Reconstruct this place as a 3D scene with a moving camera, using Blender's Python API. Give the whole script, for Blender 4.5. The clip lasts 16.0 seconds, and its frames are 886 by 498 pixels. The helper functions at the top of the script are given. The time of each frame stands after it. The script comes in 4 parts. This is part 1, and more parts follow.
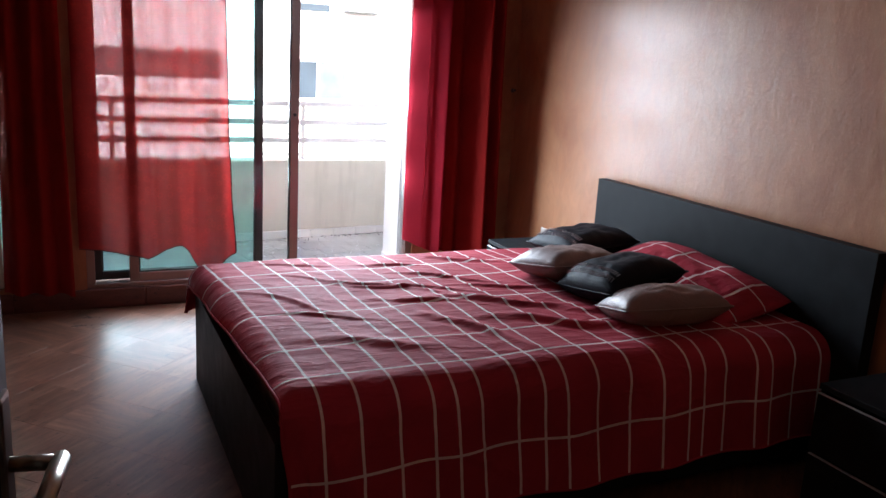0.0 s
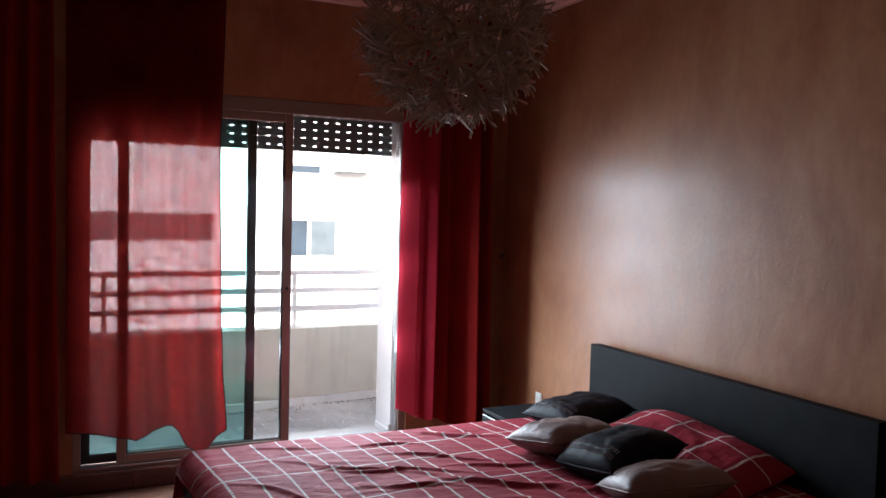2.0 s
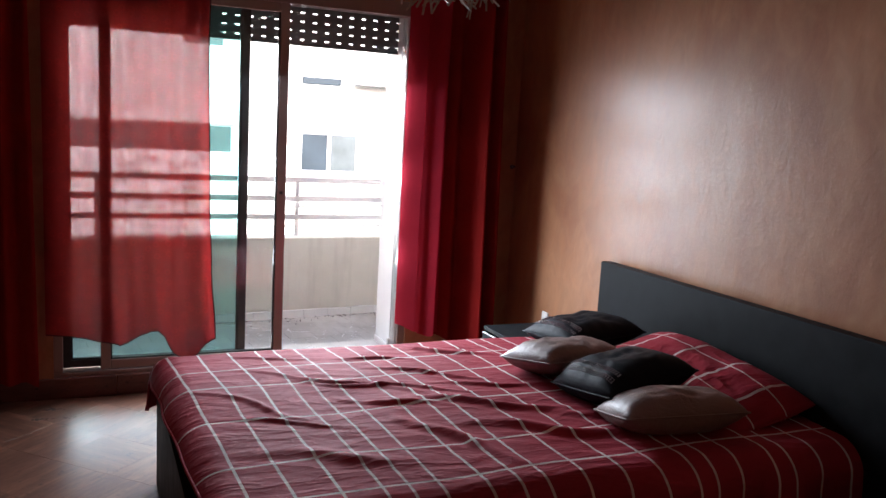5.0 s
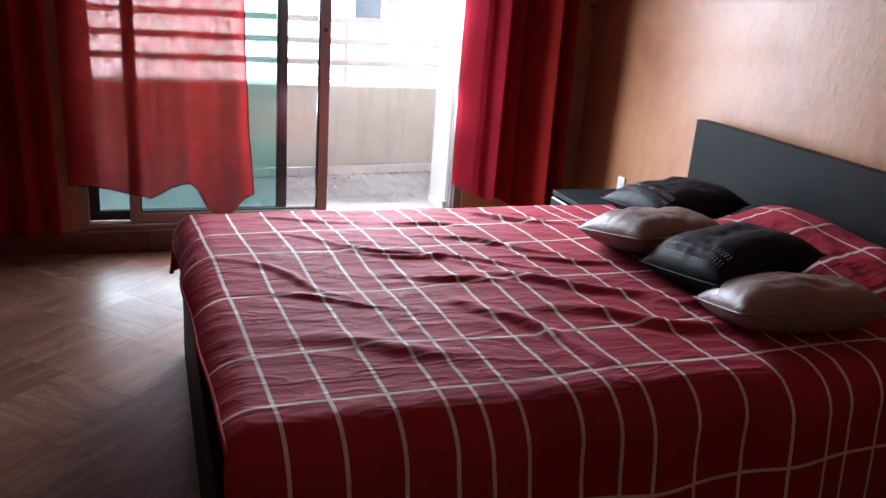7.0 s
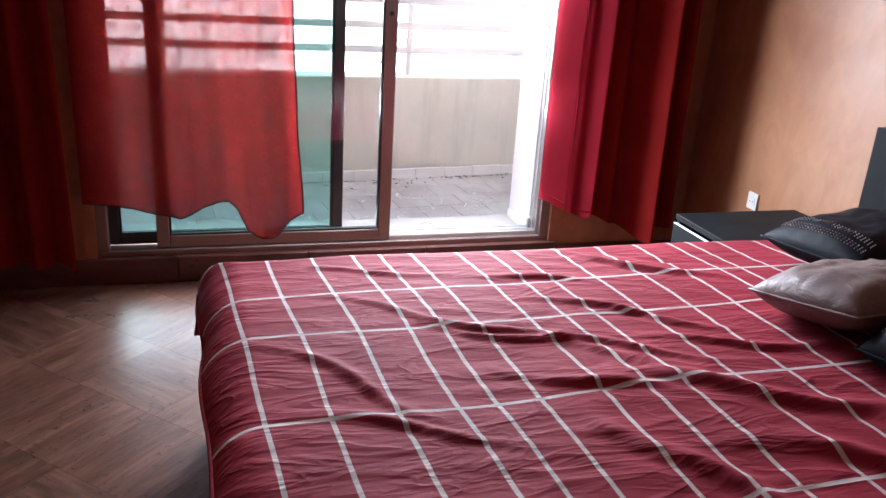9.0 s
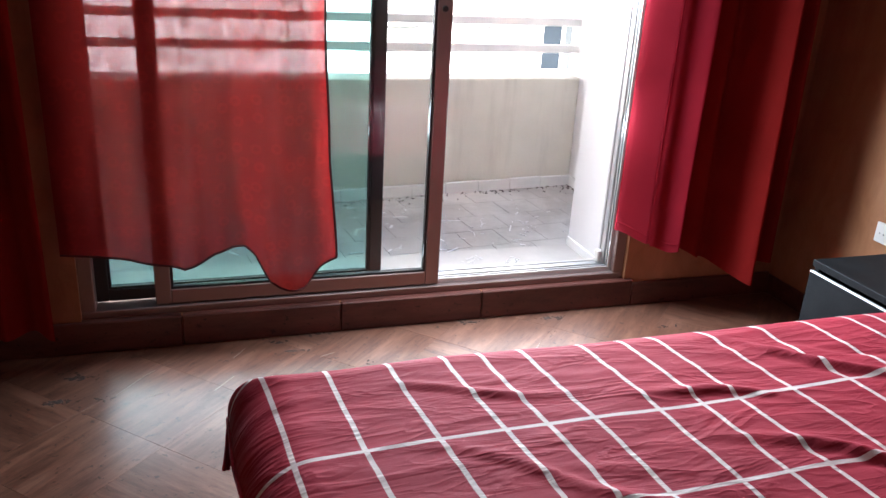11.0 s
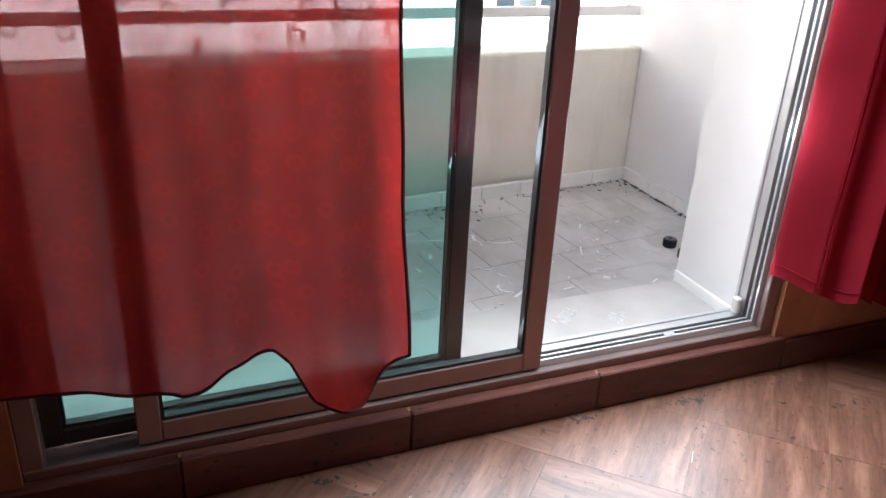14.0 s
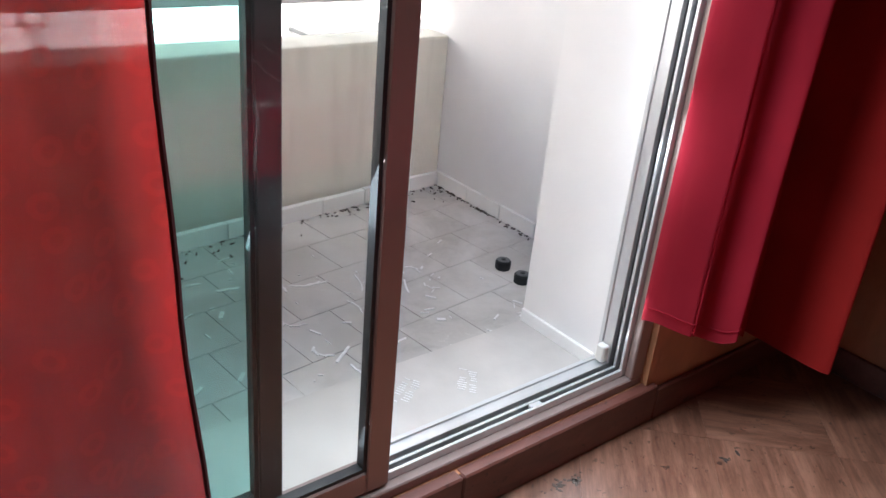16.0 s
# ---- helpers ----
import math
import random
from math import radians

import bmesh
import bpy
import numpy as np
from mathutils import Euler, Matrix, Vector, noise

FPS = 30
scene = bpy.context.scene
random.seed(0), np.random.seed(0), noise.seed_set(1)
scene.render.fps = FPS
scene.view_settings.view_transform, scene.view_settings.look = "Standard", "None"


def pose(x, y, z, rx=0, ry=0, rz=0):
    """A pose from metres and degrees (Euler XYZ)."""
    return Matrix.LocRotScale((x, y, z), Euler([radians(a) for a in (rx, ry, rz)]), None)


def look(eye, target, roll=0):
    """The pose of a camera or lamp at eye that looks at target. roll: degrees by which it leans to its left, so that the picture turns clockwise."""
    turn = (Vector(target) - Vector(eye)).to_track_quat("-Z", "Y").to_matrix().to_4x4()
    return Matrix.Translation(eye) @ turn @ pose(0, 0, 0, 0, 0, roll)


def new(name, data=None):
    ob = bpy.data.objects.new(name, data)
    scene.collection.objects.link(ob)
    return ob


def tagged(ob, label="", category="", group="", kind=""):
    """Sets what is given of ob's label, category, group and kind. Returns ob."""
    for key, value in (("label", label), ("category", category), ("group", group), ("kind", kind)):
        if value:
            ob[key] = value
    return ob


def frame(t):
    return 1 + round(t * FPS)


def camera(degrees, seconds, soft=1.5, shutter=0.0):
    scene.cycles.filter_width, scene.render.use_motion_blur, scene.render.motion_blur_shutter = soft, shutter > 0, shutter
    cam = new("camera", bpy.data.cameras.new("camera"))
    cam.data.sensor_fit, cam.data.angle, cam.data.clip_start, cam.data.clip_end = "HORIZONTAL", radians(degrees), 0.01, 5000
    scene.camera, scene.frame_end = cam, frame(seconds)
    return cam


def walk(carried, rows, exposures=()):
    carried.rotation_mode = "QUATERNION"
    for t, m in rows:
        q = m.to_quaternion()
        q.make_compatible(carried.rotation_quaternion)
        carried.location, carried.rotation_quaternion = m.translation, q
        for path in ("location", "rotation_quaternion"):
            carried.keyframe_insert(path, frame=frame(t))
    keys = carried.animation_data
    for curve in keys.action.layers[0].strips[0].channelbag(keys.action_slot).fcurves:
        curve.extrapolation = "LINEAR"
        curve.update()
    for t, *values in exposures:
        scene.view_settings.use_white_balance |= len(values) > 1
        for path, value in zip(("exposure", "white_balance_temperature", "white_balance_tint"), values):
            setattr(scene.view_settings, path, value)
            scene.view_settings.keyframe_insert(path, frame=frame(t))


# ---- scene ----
cam = camera(57.2, 16.0)

EV, SKY, SUN, DOORLIGHT = 1.6, 0.15, 5.0, 9.6

PATH = [
    (0, (-1.298, -4.969, 1.544), (-0.471, -3.207, 1.082), 3.3),
    (0.5, (-1.3, -4.957, 1.565), (-0.465, -3.185, 1.161), 3.2),
    (1, (-1.287, -4.945, 1.6), (-0.445, -3.16, 1.275), 2.4),
    (1.5, (-1.285, -4.937, 1.635), (-0.436, -3.141, 1.401), 1.7),
    (2, (-1.303, -4.955, 1.672), (-0.448, -3.15, 1.568), 1.5),
    (2.5, (-1.299, -4.95, 1.695), (-0.451, -3.139, 1.672), 1.3),
    (3, (-1.311, -4.951, 1.703), (-0.466, -3.138, 1.742), 1.2),
    (3.5, (-1.308, -4.94, 1.682), (-0.462, -3.128, 1.696), 1.6),
    (4, (-1.27, -4.881, 1.621), (-0.418, -3.077, 1.48), 1.7),
    (4.5, (-1.173, -4.806, 1.583), (-0.319, -3.013, 1.344), 1.9),
    (5, (-1.056, -4.726, 1.571), (-0.257, -2.917, 1.275), 3.2),
    (7.5, (-0.859, -4.024, 1.417), (-0.197, -2.257, 0.754), 4.3),
    (8, (-0.8, -3.79, 1.404), (-0.133, -2.021, 0.752), 3.9),
    (8.5, (-0.77, -3.611, 1.414), (-0.139, -1.829, 0.76), 3.6),
    (9, (-0.797, -3.429, 1.395), (-0.241, -1.635, 0.708), 3.7),
    (9.5, (-0.856, -3.266, 1.381), (-0.341, -1.465, 0.679), 4.1),
    (12, (-0.905, -2.328, 1.336), (-0.268, -0.584, 0.593), 3.0),
    (12.5, (-0.961, -2.181, 1.314), (-0.355, -0.437, 0.544), 3.8),
    (13, (-1.036, -1.95, 1.33), (-0.471, -0.209, 0.522), 4.2),
    (13.5, (-1.029, -1.78, 1.341), (-0.44, -0.058, 0.511), 2.2),
    (14, (-0.972, -1.579, 1.32), (-0.254, 0.09, 0.484), 2.9),
    (14.5, (-0.88, -1.398, 1.329), (-0.06, 0.225, 0.496), 2.9),
    (15, (-0.81, -1.242, 1.325), (0.094, 0.333, 0.486), 3.6),
    (15.5, (-0.774, -1.148, 1.331), (0.213, 0.368, 0.478), 4.5),
    (16, (-0.76, -1.016, 1.289), (0.397, 0.366, 0.42), 5.4),
]
EXPOSURES = [(t, EV + e, k, m) for t, e, k, m in (
    (0.0, 0.45, 5750, 10), (1.0, 0.20, 5750, 10), (2.0, -0.06, 5800, 10), (3.0, -0.06, 5850, 10), (4.0, -0.06, 5950, 11), (5.0, 0.03, 6050, 13), (7.3, 0.50, 5950, 15),
    (9.5, 0.38, 5950, 15), (12.0, 0.08, 6050, 10), (13.0, 0.06, 6050, 9), (14.5, -0.12, 6050, 9), (16.0, -0.22, 6050, 9))]
walk(cam, [(t, look(eye, target, roll)) for t, eye, target, roll in PATH], EXPOSURES)

# ---- world, sun, large lights ----
world = bpy.data.worlds.new("world")
scene.world = world
world.use_nodes = True
wn = world.node_tree
sky = wn.nodes.new("ShaderNodeTexSky")
sky.sky_type = "NISHITA"
sky.sun_disc = False
sky.air_density, sky.dust_density, sky.ozone_density = 0.8, 6.0, 0.3
sky.sun_elevation = radians(31)
sky.sun_rotation = radians(166)
wn.links.new(sky.outputs[0], wn.nodes["Background"].inputs[0])
wn.nodes["Background"].inputs[1].default_value = SKY

sun_data = bpy.data.lights.new("sun", "SUN")
sun_data.energy, sun_data.angle, sun_data.color = SUN, radians(0.5), (1.0, 0.97, 0.93)
sun = new("sun", sun_data)
sun.matrix_world = look((3.0, -12.0, 7.5), (0.0, 0.0, 0.0))

# daylight that falls from the sky through the open half of the balcony door, and below the curtain hem
for cx, cy, cz, w, h, watts, drop, spread in ((0.21, 0.03, 1.78, 1.02, 0.40, DOORLIGHT * 0.85, 0.95, 146), (0.21, 0.02, 1.34, 1.02, 0.42, DOORLIGHT * 0.82, 0.70, 146),
                                              (0.21, -0.02, 0.89, 1.02, 0.42, DOORLIGHT * 0.66, 0.48, 148), (0.21, -0.04, 0.44, 1.02, 0.42, DOORLIGHT * 0.36, 0.35, 150),
                                              (-0.77, -0.15, 0.22, 0.76, 0.20, DOORLIGHT * 0.075, 0.5, 160)):
    door_light = bpy.data.lights.new("door_daylight", "AREA")
    door_light.shape, door_light.size, door_light.size_y = "RECTANGLE", w, h
    door_light.spread = radians(spread)
    door_light.energy, door_light.color = watts, (0.83, 0.93, 1.0)
    new("door_daylight", door_light).matrix_world = look((cx, cy, cz), (cx, cy - 1.0, cz - drop))

# ---- materials ----


def material(name):
    m = bpy.data.materials.new(name)
    m.use_nodes = True
    return m, m.node_tree, m.node_tree.nodes["Principled BSDF"]


def node(tree, kind, **inputs):
    n = tree.nodes.new(kind)
    for k, v in inputs.items():
        n.inputs[k.replace("_", " ")].default_value = v
    return n


def coords(tree, scale=(1, 1, 1), rot=(0, 0, 0), kind="Object", offset=False):
    tc = tree.nodes.new("ShaderNodeTexCoord")
    mp = tree.nodes.new("ShaderNodeMapping")
    mp.inputs["Scale"].default_value = scale
    mp.inputs["Rotation"].default_value = rot
    tree.links.new(tc.outputs[kind], mp.inputs["Vector"])
    if offset:
        oi = tree.nodes.new("ShaderNodeObjectInfo")
        mul = tree.nodes.new("ShaderNodeMath")
        mul.operation, mul.inputs[1].default_value = "MULTIPLY", 37.0
        tree.links.new(oi.outputs["Random"], mul.inputs[0])
        tree.links.new(mul.outputs[0], mp.inputs["Location"])
    return mp.outputs[0]


def ramp(tree, fac, *stops):
    r = tree.nodes.new("ShaderNodeValToRGB")
    while len(r.color_ramp.elements) < len(stops):
        r.color_ramp.elements.new(0.5)
    for e, (p, c) in zip(r.color_ramp.elements, stops):
        e.position = p
        e.color = (*c, 1) if len(c) == 3 else c
    tree.links.new(fac, r.inputs[0])
    return r.outputs[0]


def grey(v):
    return (v, v, v)


def bump(tree, height, target, strength=0.3, distance=0.01, under=None):
    b = node(tree, "ShaderNodeBump", Strength=strength, Distance=distance)
    tree.links.new(height, b.inputs["Height"])
    if under:
        tree.links.new(under, b.inputs["Normal"])
    tree.links.new(b.outputs[0], target.inputs["Normal"])
    return b.outputs[0]


def mixed(tree, fac, a, b):
    m = tree.nodes.new("ShaderNodeMix")
    m.data_type = "RGBA"
    for sock, v in ((m.inputs[0], fac), (m.inputs[6], a), (m.inputs[7], b)):
        if hasattr(v, "links"):
            tree.links.new(v, sock)
        elif isinstance(v, tuple):
            sock.default_value = (*v, 1)
        else:
            sock.default_value = v
    return m.outputs[2]


def plain(name, colour, rough=0.5, metal=0.0, var=0.12, scale=6.0, bumps=0.05, grain=120.0, spec=0.5):
    """A painted or plain surface with a slow and a fine variation."""
    m, t, b = material(name)
    v = coords(t)
    slow = node(t, "ShaderNodeTexNoise", Scale=scale, Detail=4.0)
    fine = node(t, "ShaderNodeTexNoise", Scale=grain, Detail=2.0)
    t.links.new(v, slow.inputs["Vector"])
    t.links.new(v, fine.inputs["Vector"])
    lo, hi = tuple(c * (1 - var) for c in colour), tuple(min(1, c * (1 + var)) for c in colour)
    t.links.new(ramp(t, slow.outputs[0], (0.3, lo), (0.7, hi)), b.inputs["Base Color"])
    t.links.new(ramp(t, slow.outputs[0], (0.3, grey(max(0, rough - 0.06))), (0.7, grey(min(1, rough + 0.06)))), b.inputs["Roughness"])
    b.inputs["Metallic"].default_value = metal
    b.inputs["Specular IOR Level"].default_value = spec
    if bumps:
        bump(t, fine.outputs[0], b, bumps, 0.002)
    return m


def stucco(name, lo, mid, hi, rough):
    """Waxed, trowelled lime plaster with streaks and a soft gloss."""
    m, t, b = material(name)
    v = coords(t, (1, 1, 0.55))
    big = node(t, "ShaderNodeTexNoise", Scale=1.7, Detail=7.0, Roughness=0.62, Distortion=0.6)
    trowel = node(t, "ShaderNodeTexNoise", Scale=9.0, Detail=6.0, Roughness=0.6, Distortion=1.4)
    ripple = node(t, "ShaderNodeTexNoise", Scale=26.0, Detail=5.0, Roughness=0.6, Distortion=0.9)
    grain = node(t, "ShaderNodeTexNoise", Scale=140.0, Detail=3.0)
    for n in (big, trowel, ripple, grain):
        t.links.new(v, n.inputs["Vector"])
    c = ramp(t, big.outputs[0], (0.28, lo), (0.5, mid), (0.75, hi))
    c2 = ramp(t, trowel.outputs[0], (0.35, grey(0.78)), (0.65, grey(1.0)))
    mul = t.nodes.new("ShaderNodeMix")
    mul.data_type, mul.blend_type = "RGBA", "MULTIPLY"
    mul.inputs[0].default_value = 0.8
    t.links.new(c, mul.inputs[6])
    t.links.new(c2, mul.inputs[7])
    t.links.new(mul.outputs[2], b.inputs["Base Color"])
    t.links.new(ramp(t, trowel.outputs[0], (0.3, grey(rough - 0.08)), (0.7, grey(rough + 0.1))), b.inputs["Roughness"])
    b.inputs["Specular IOR Level"].default_value = 0.22
    b.inputs["Coat Weight"].default_value = 0.30
    b.inputs["Coat Roughness"].default_value = 0.24
    b.inputs["Coat IOR"].default_value = 1.45
    n1 = bump(t, trowel.outputs[0], b, 0.12, 0.010)
    n1 = bump(t, ripple.outputs[0], b, 0.20, 0.006, n1)
    t.links.new(n1, b.inputs["Coat Normal"])
    bump(t, grain.outputs[0], b, 0.18, 0.002, n1)
    return m


def travertine(name, dark, mid, light, rough, offset=True, stretch=(1.2, 9.0, 4.0)):
    """Veined, polished stone; the veins run along the local x axis."""
    m, t, b = material(name)
    v = coords(t, stretch, offset=offset)
    vein = node(t, "ShaderNodeTexNoise", Scale=2.2, Detail=9.0, Roughness=0.62, Distortion=0.5)
    t.links.new(v, vein.inputs["Vector"])
    fine = node(t, "ShaderNodeTexNoise", Scale=9.0, Detail=6.0, Roughness=0.7)
    t.links.new(v, fine.inputs["Vector"])
    w = coords(t, (1, 1, 1), offset=offset)
    pit = node(t, "ShaderNodeTexNoise", Scale=38.0, Detail=5.0, Roughness=0.7)
    t.links.new(w, pit.inputs["Vector"])
    blot = node(t, "ShaderNodeTexNoise", Scale=3.0, Detail=3.0)
    t.links.new(w, blot.inputs["Vector"])
    c = ramp(t, vein.outputs[0], (0.25, dark), (0.47, mid), (0.68, light))
    c2 = ramp(t, fine.outputs[0], (0.3, dark), (0.62, light))
    c = mixed(t, 0.35, c, c2)
    c = mixed(t, ramp(t, pit.outputs[0], (0.60, grey(0)), (0.66, grey(0.8))), c, tuple(x * 0.3 for x in dark))
    oi = t.nodes.new("ShaderNodeObjectInfo")
    shade = ramp(t, oi.outputs["Random"], (0.0, grey(0.88)), (1.0, grey(1.0)))
    mul = t.nodes.new("ShaderNodeMix")
    mul.data_type, mul.blend_type = "RGBA", "MULTIPLY"
    mul.inputs[0].default_value = 1.0
    t.links.new(c, mul.inputs[6])
    t.links.new(shade, mul.inputs[7])
    t.links.new(mul.outputs[2], b.inputs["Base Color"])
    t.links.new(ramp(t, blot.outputs[0], (0.25, grey(rough - 0.03)), (0.8, grey(rough + 0.08))), b.inputs["Roughness"])
    n1 = bump(t, pit.outputs[0], b, 0.22, 0.002)
    bump(t, vein.outputs[0], b, 0.10, 0.003, n1)
    return m


def cloth(name, colour, rough=0.85, sheen=0.3, var=0.12, weave=900.0, crease=22.0, crease_depth=0.25, spec=0.3):
    m, t, b = material(name)
    v = coords(t)
    slow = node(t, "ShaderNodeTexNoise", Scale=5.0, Detail=5.0)
    fold = node(t, "ShaderNodeTexNoise", Scale=crease, Detail=5.0, Roughness=0.6, Distortion=0.8)
    wv = node(t, "ShaderNodeTexNoise", Scale=weave, Detail=1.0)
    for n in (slow, fold, wv):
        t.links.new(v, n.inputs["Vector"])
    lo, hi = tuple(c * (1 - var) for c in colour), tuple(min(1, c * (1 + var)) for c in colour)
    t.links.new(ramp(t, slow.outputs[0], (0.3, lo), (0.7, hi)), b.inputs["Base Color"])
    b.inputs["Roughness"].default_value = rough
    b.inputs["Sheen Weight"].default_value = sheen
    b.inputs["Sheen Tint"].default_value = (*tuple(min(1, c * 1.6 + 0.1) for c in colour), 1)
    b.inputs["Specular IOR Level"].default_value = spec
    n1 = bump(t, fold.outputs[0], b, crease_depth, 0.012)
    bump(t, wv.outputs[0], b, 0.12, 0.0008, n1)
    return m


def crumpled(name, colour):
    """Creased cotton: long sharp creases that run across the bed, and a fine crumple."""
    m, t, b = material(name)
    slow = node(t, "ShaderNodeTexNoise", Scale=3.0, Detail=5.0)
    t.links.new(coords(t), slow.inputs["Vector"])
    lo, hi = tuple(c * 0.86 for c in colour), tuple(c * 1.12 for c in colour)
    t.links.new(ramp(t, slow.outputs[0], (0.3, lo), (0.7, hi)), b.inputs["Base Color"])
    b.inputs["Roughness"].default_value = 0.75
    b.inputs["Sheen Weight"].default_value = 0.03
    b.inputs["Sheen Tint"].default_value = (0.9, 0.5, 0.55, 1)
    b.inputs["Specular IOR Level"].default_value = 0.10
    last = None
    for scale, turn, size, power, depth in (((3.0, 9.0, 3.0), 0.45, 1.0, 0.22, 0.012), ((4.0, 17.0, 5.0), -0.35, 1.0, 0.16, 0.008), ((11.0, 34.0, 14.0), 0.7, 1.0, 0.06, 0.004)):
        n = node(t, "ShaderNodeTexNoise", Scale=size, Detail=3.0, Roughness=0.55, Distortion=0.7)
        t.links.new(coords(t, scale, (0, 0, turn)), n.inputs["Vector"])
        ridge = ramp(t, n.outputs[0], (0.43, grey(0)), (0.505, grey(1)), (0.53, grey(0.5)), (0.64, grey(0)))
        last = bump(t, ridge, b, power, depth, last)
    wv = node(t, "ShaderNodeTexNoise", Scale=900.0, Detail=1.0)
    t.links.new(coords(t), wv.inputs["Vector"])
    bump(t, wv.outputs[0], b, 0.12, 0.0008, last)
    return m


def curtain_cloth(name, colour, through_tint, clear, glow, rings=True):
    """Thin cotton: scatters, glows from behind, and lets some of the view pass through its weave; a print of rings and sprigs."""
    m, t, b = material(name)
    t.nodes.remove(b)
    out = t.nodes["Material Output"]
    v = coords(t)
    slow = node(t, "ShaderNodeTexNoise", Scale=4.0, Detail=4.0)
    t.links.new(v, slow.inputs["Vector"])
    lo, hi = tuple(c * 0.88 for c in colour), tuple(min(1, c * 1.1) for c in colour)
    col = ramp(t, slow.outputs[0], (0.3, lo), (0.7, hi))
    dif = node(t, "ShaderNodeBsdfDiffuse", Roughness=0.5)
    trl = node(t, "ShaderNodeBsdfTranslucent")
    t.links.new(col, dif.inputs["Color"])
    t.links.new(col, trl.inputs["Color"])
    wv = node(t, "ShaderNodeTexNoise", Scale=700.0, Detail=1.0)
    t.links.new(v, wv.inputs["Vector"])
    bp = node(t, "ShaderNodeBump", Strength=0.15, Distance=0.001)
    t.links.new(wv.outputs[0], bp.inputs["Height"])
    crease = node(t, "ShaderNodeTexNoise", Scale=1.0, Detail=4.0, Roughness=0.55, Distortion=0.6)
    t.links.new(coords(t, (16, 16, 2.4)), crease.inputs["Vector"])
    bc = node(t, "ShaderNodeBump", Strength=0.22, Distance=0.010)
    t.links.new(crease.outputs[0], bc.inputs["Height"])
    t.links.new(bp.outputs[0], bc.inputs["Normal"])
    t.links.new(bc.outputs[0], dif.inputs["Normal"])
    t.links.new(bc.outputs[0], trl.inputs["Normal"])
    a = node(t, "ShaderNodeMixShader", Fac=glow)
    t.links.new(dif.outputs[0], a.inputs[1])
    t.links.new(trl.outputs[0], a.inputs[2])
    tr = node(t, "ShaderNodeBsdfTransparent", Color=(*through_tint, 1))
    mix = node(t, "ShaderNodeMixShader", Fac=clear)
    if rings:
        flat = coords(t, (1, 0.0, 1), (radians(90), 0, 0))
        vor = node(t, "ShaderNodeTexVoronoi", Scale=15.0, Randomness=0.7)
        vor.voronoi_dimensions = "2D"
        t.links.new(flat, vor.inputs["Vector"])
        ring = ramp(t, vor.outputs["Distance"], (0.10, grey(0)), (0.14, grey(1)), (0.24, grey(1)), (0.28, grey(0)))
        big = node(t, "ShaderNodeTexNoise", Scale=2.1, Detail=2.0)
        t.links.new(flat, big.inputs["Vector"])
        where = ramp(t, big.outputs[0], (0.20, grey(0.6)), (0.40, grey(1)))
        mm = node(t, "ShaderNodeMath")
        mm.operation = "MULTIPLY"
        t.links.new(ring, mm.inputs[0])
        t.links.new(where, mm.inputs[1])
        f = node(t, "ShaderNodeMath")
        f.operation = "MULTIPLY_ADD"
        f.inputs[1].default_value = -0.55 * clear
        f.inputs[2].default_value = clear
        t.links.new(mm.outputs[0], f.inputs[0])
        t.links.new(f.outputs[0], mix.inputs[0])
    t.links.new(a.outputs[0], mix.inputs[1])
    t.links.new(tr.outputs[0], mix.inputs[2])
    t.links.new(mix.outputs[0], out.inputs["Surface"])
    return m


def streaked(name, clean, dirty):
    """Painted render with runs of dirt, at two scales."""
    m, t, b = material(name)
    run = node(t, "ShaderNodeTexNoise", Scale=1.0, Detail=6.0, Roughness=0.6)
    t.links.new(coords(t, (7, 7, 0.8)), run.inputs["Vector"])
    blot = node(t, "ShaderNodeTexNoise", Scale=2.4, Detail=6.0)
    t.links.new(coords(t), blot.inputs["Vector"])
    grain = node(t, "ShaderNodeTexNoise", Scale=75.0, Detail=4.0)
    t.links.new(coords(t), grain.inputs["Vector"])
    c = mixed(t, ramp(t, run.outputs[0], (0.52, grey(0)), (0.72, grey(0.7))), clean, dirty)
    c = mixed(t, ramp(t, blot.outputs[0], (0.5, grey(0)), (0.75, grey(0.5))), c, dirty)
    t.links.new(c, b.inputs["Base Color"])
    b.inputs["Roughness"].default_value = 0.9
    bump(t, grain.outputs[0], b, 0.4, 0.003)
    return m


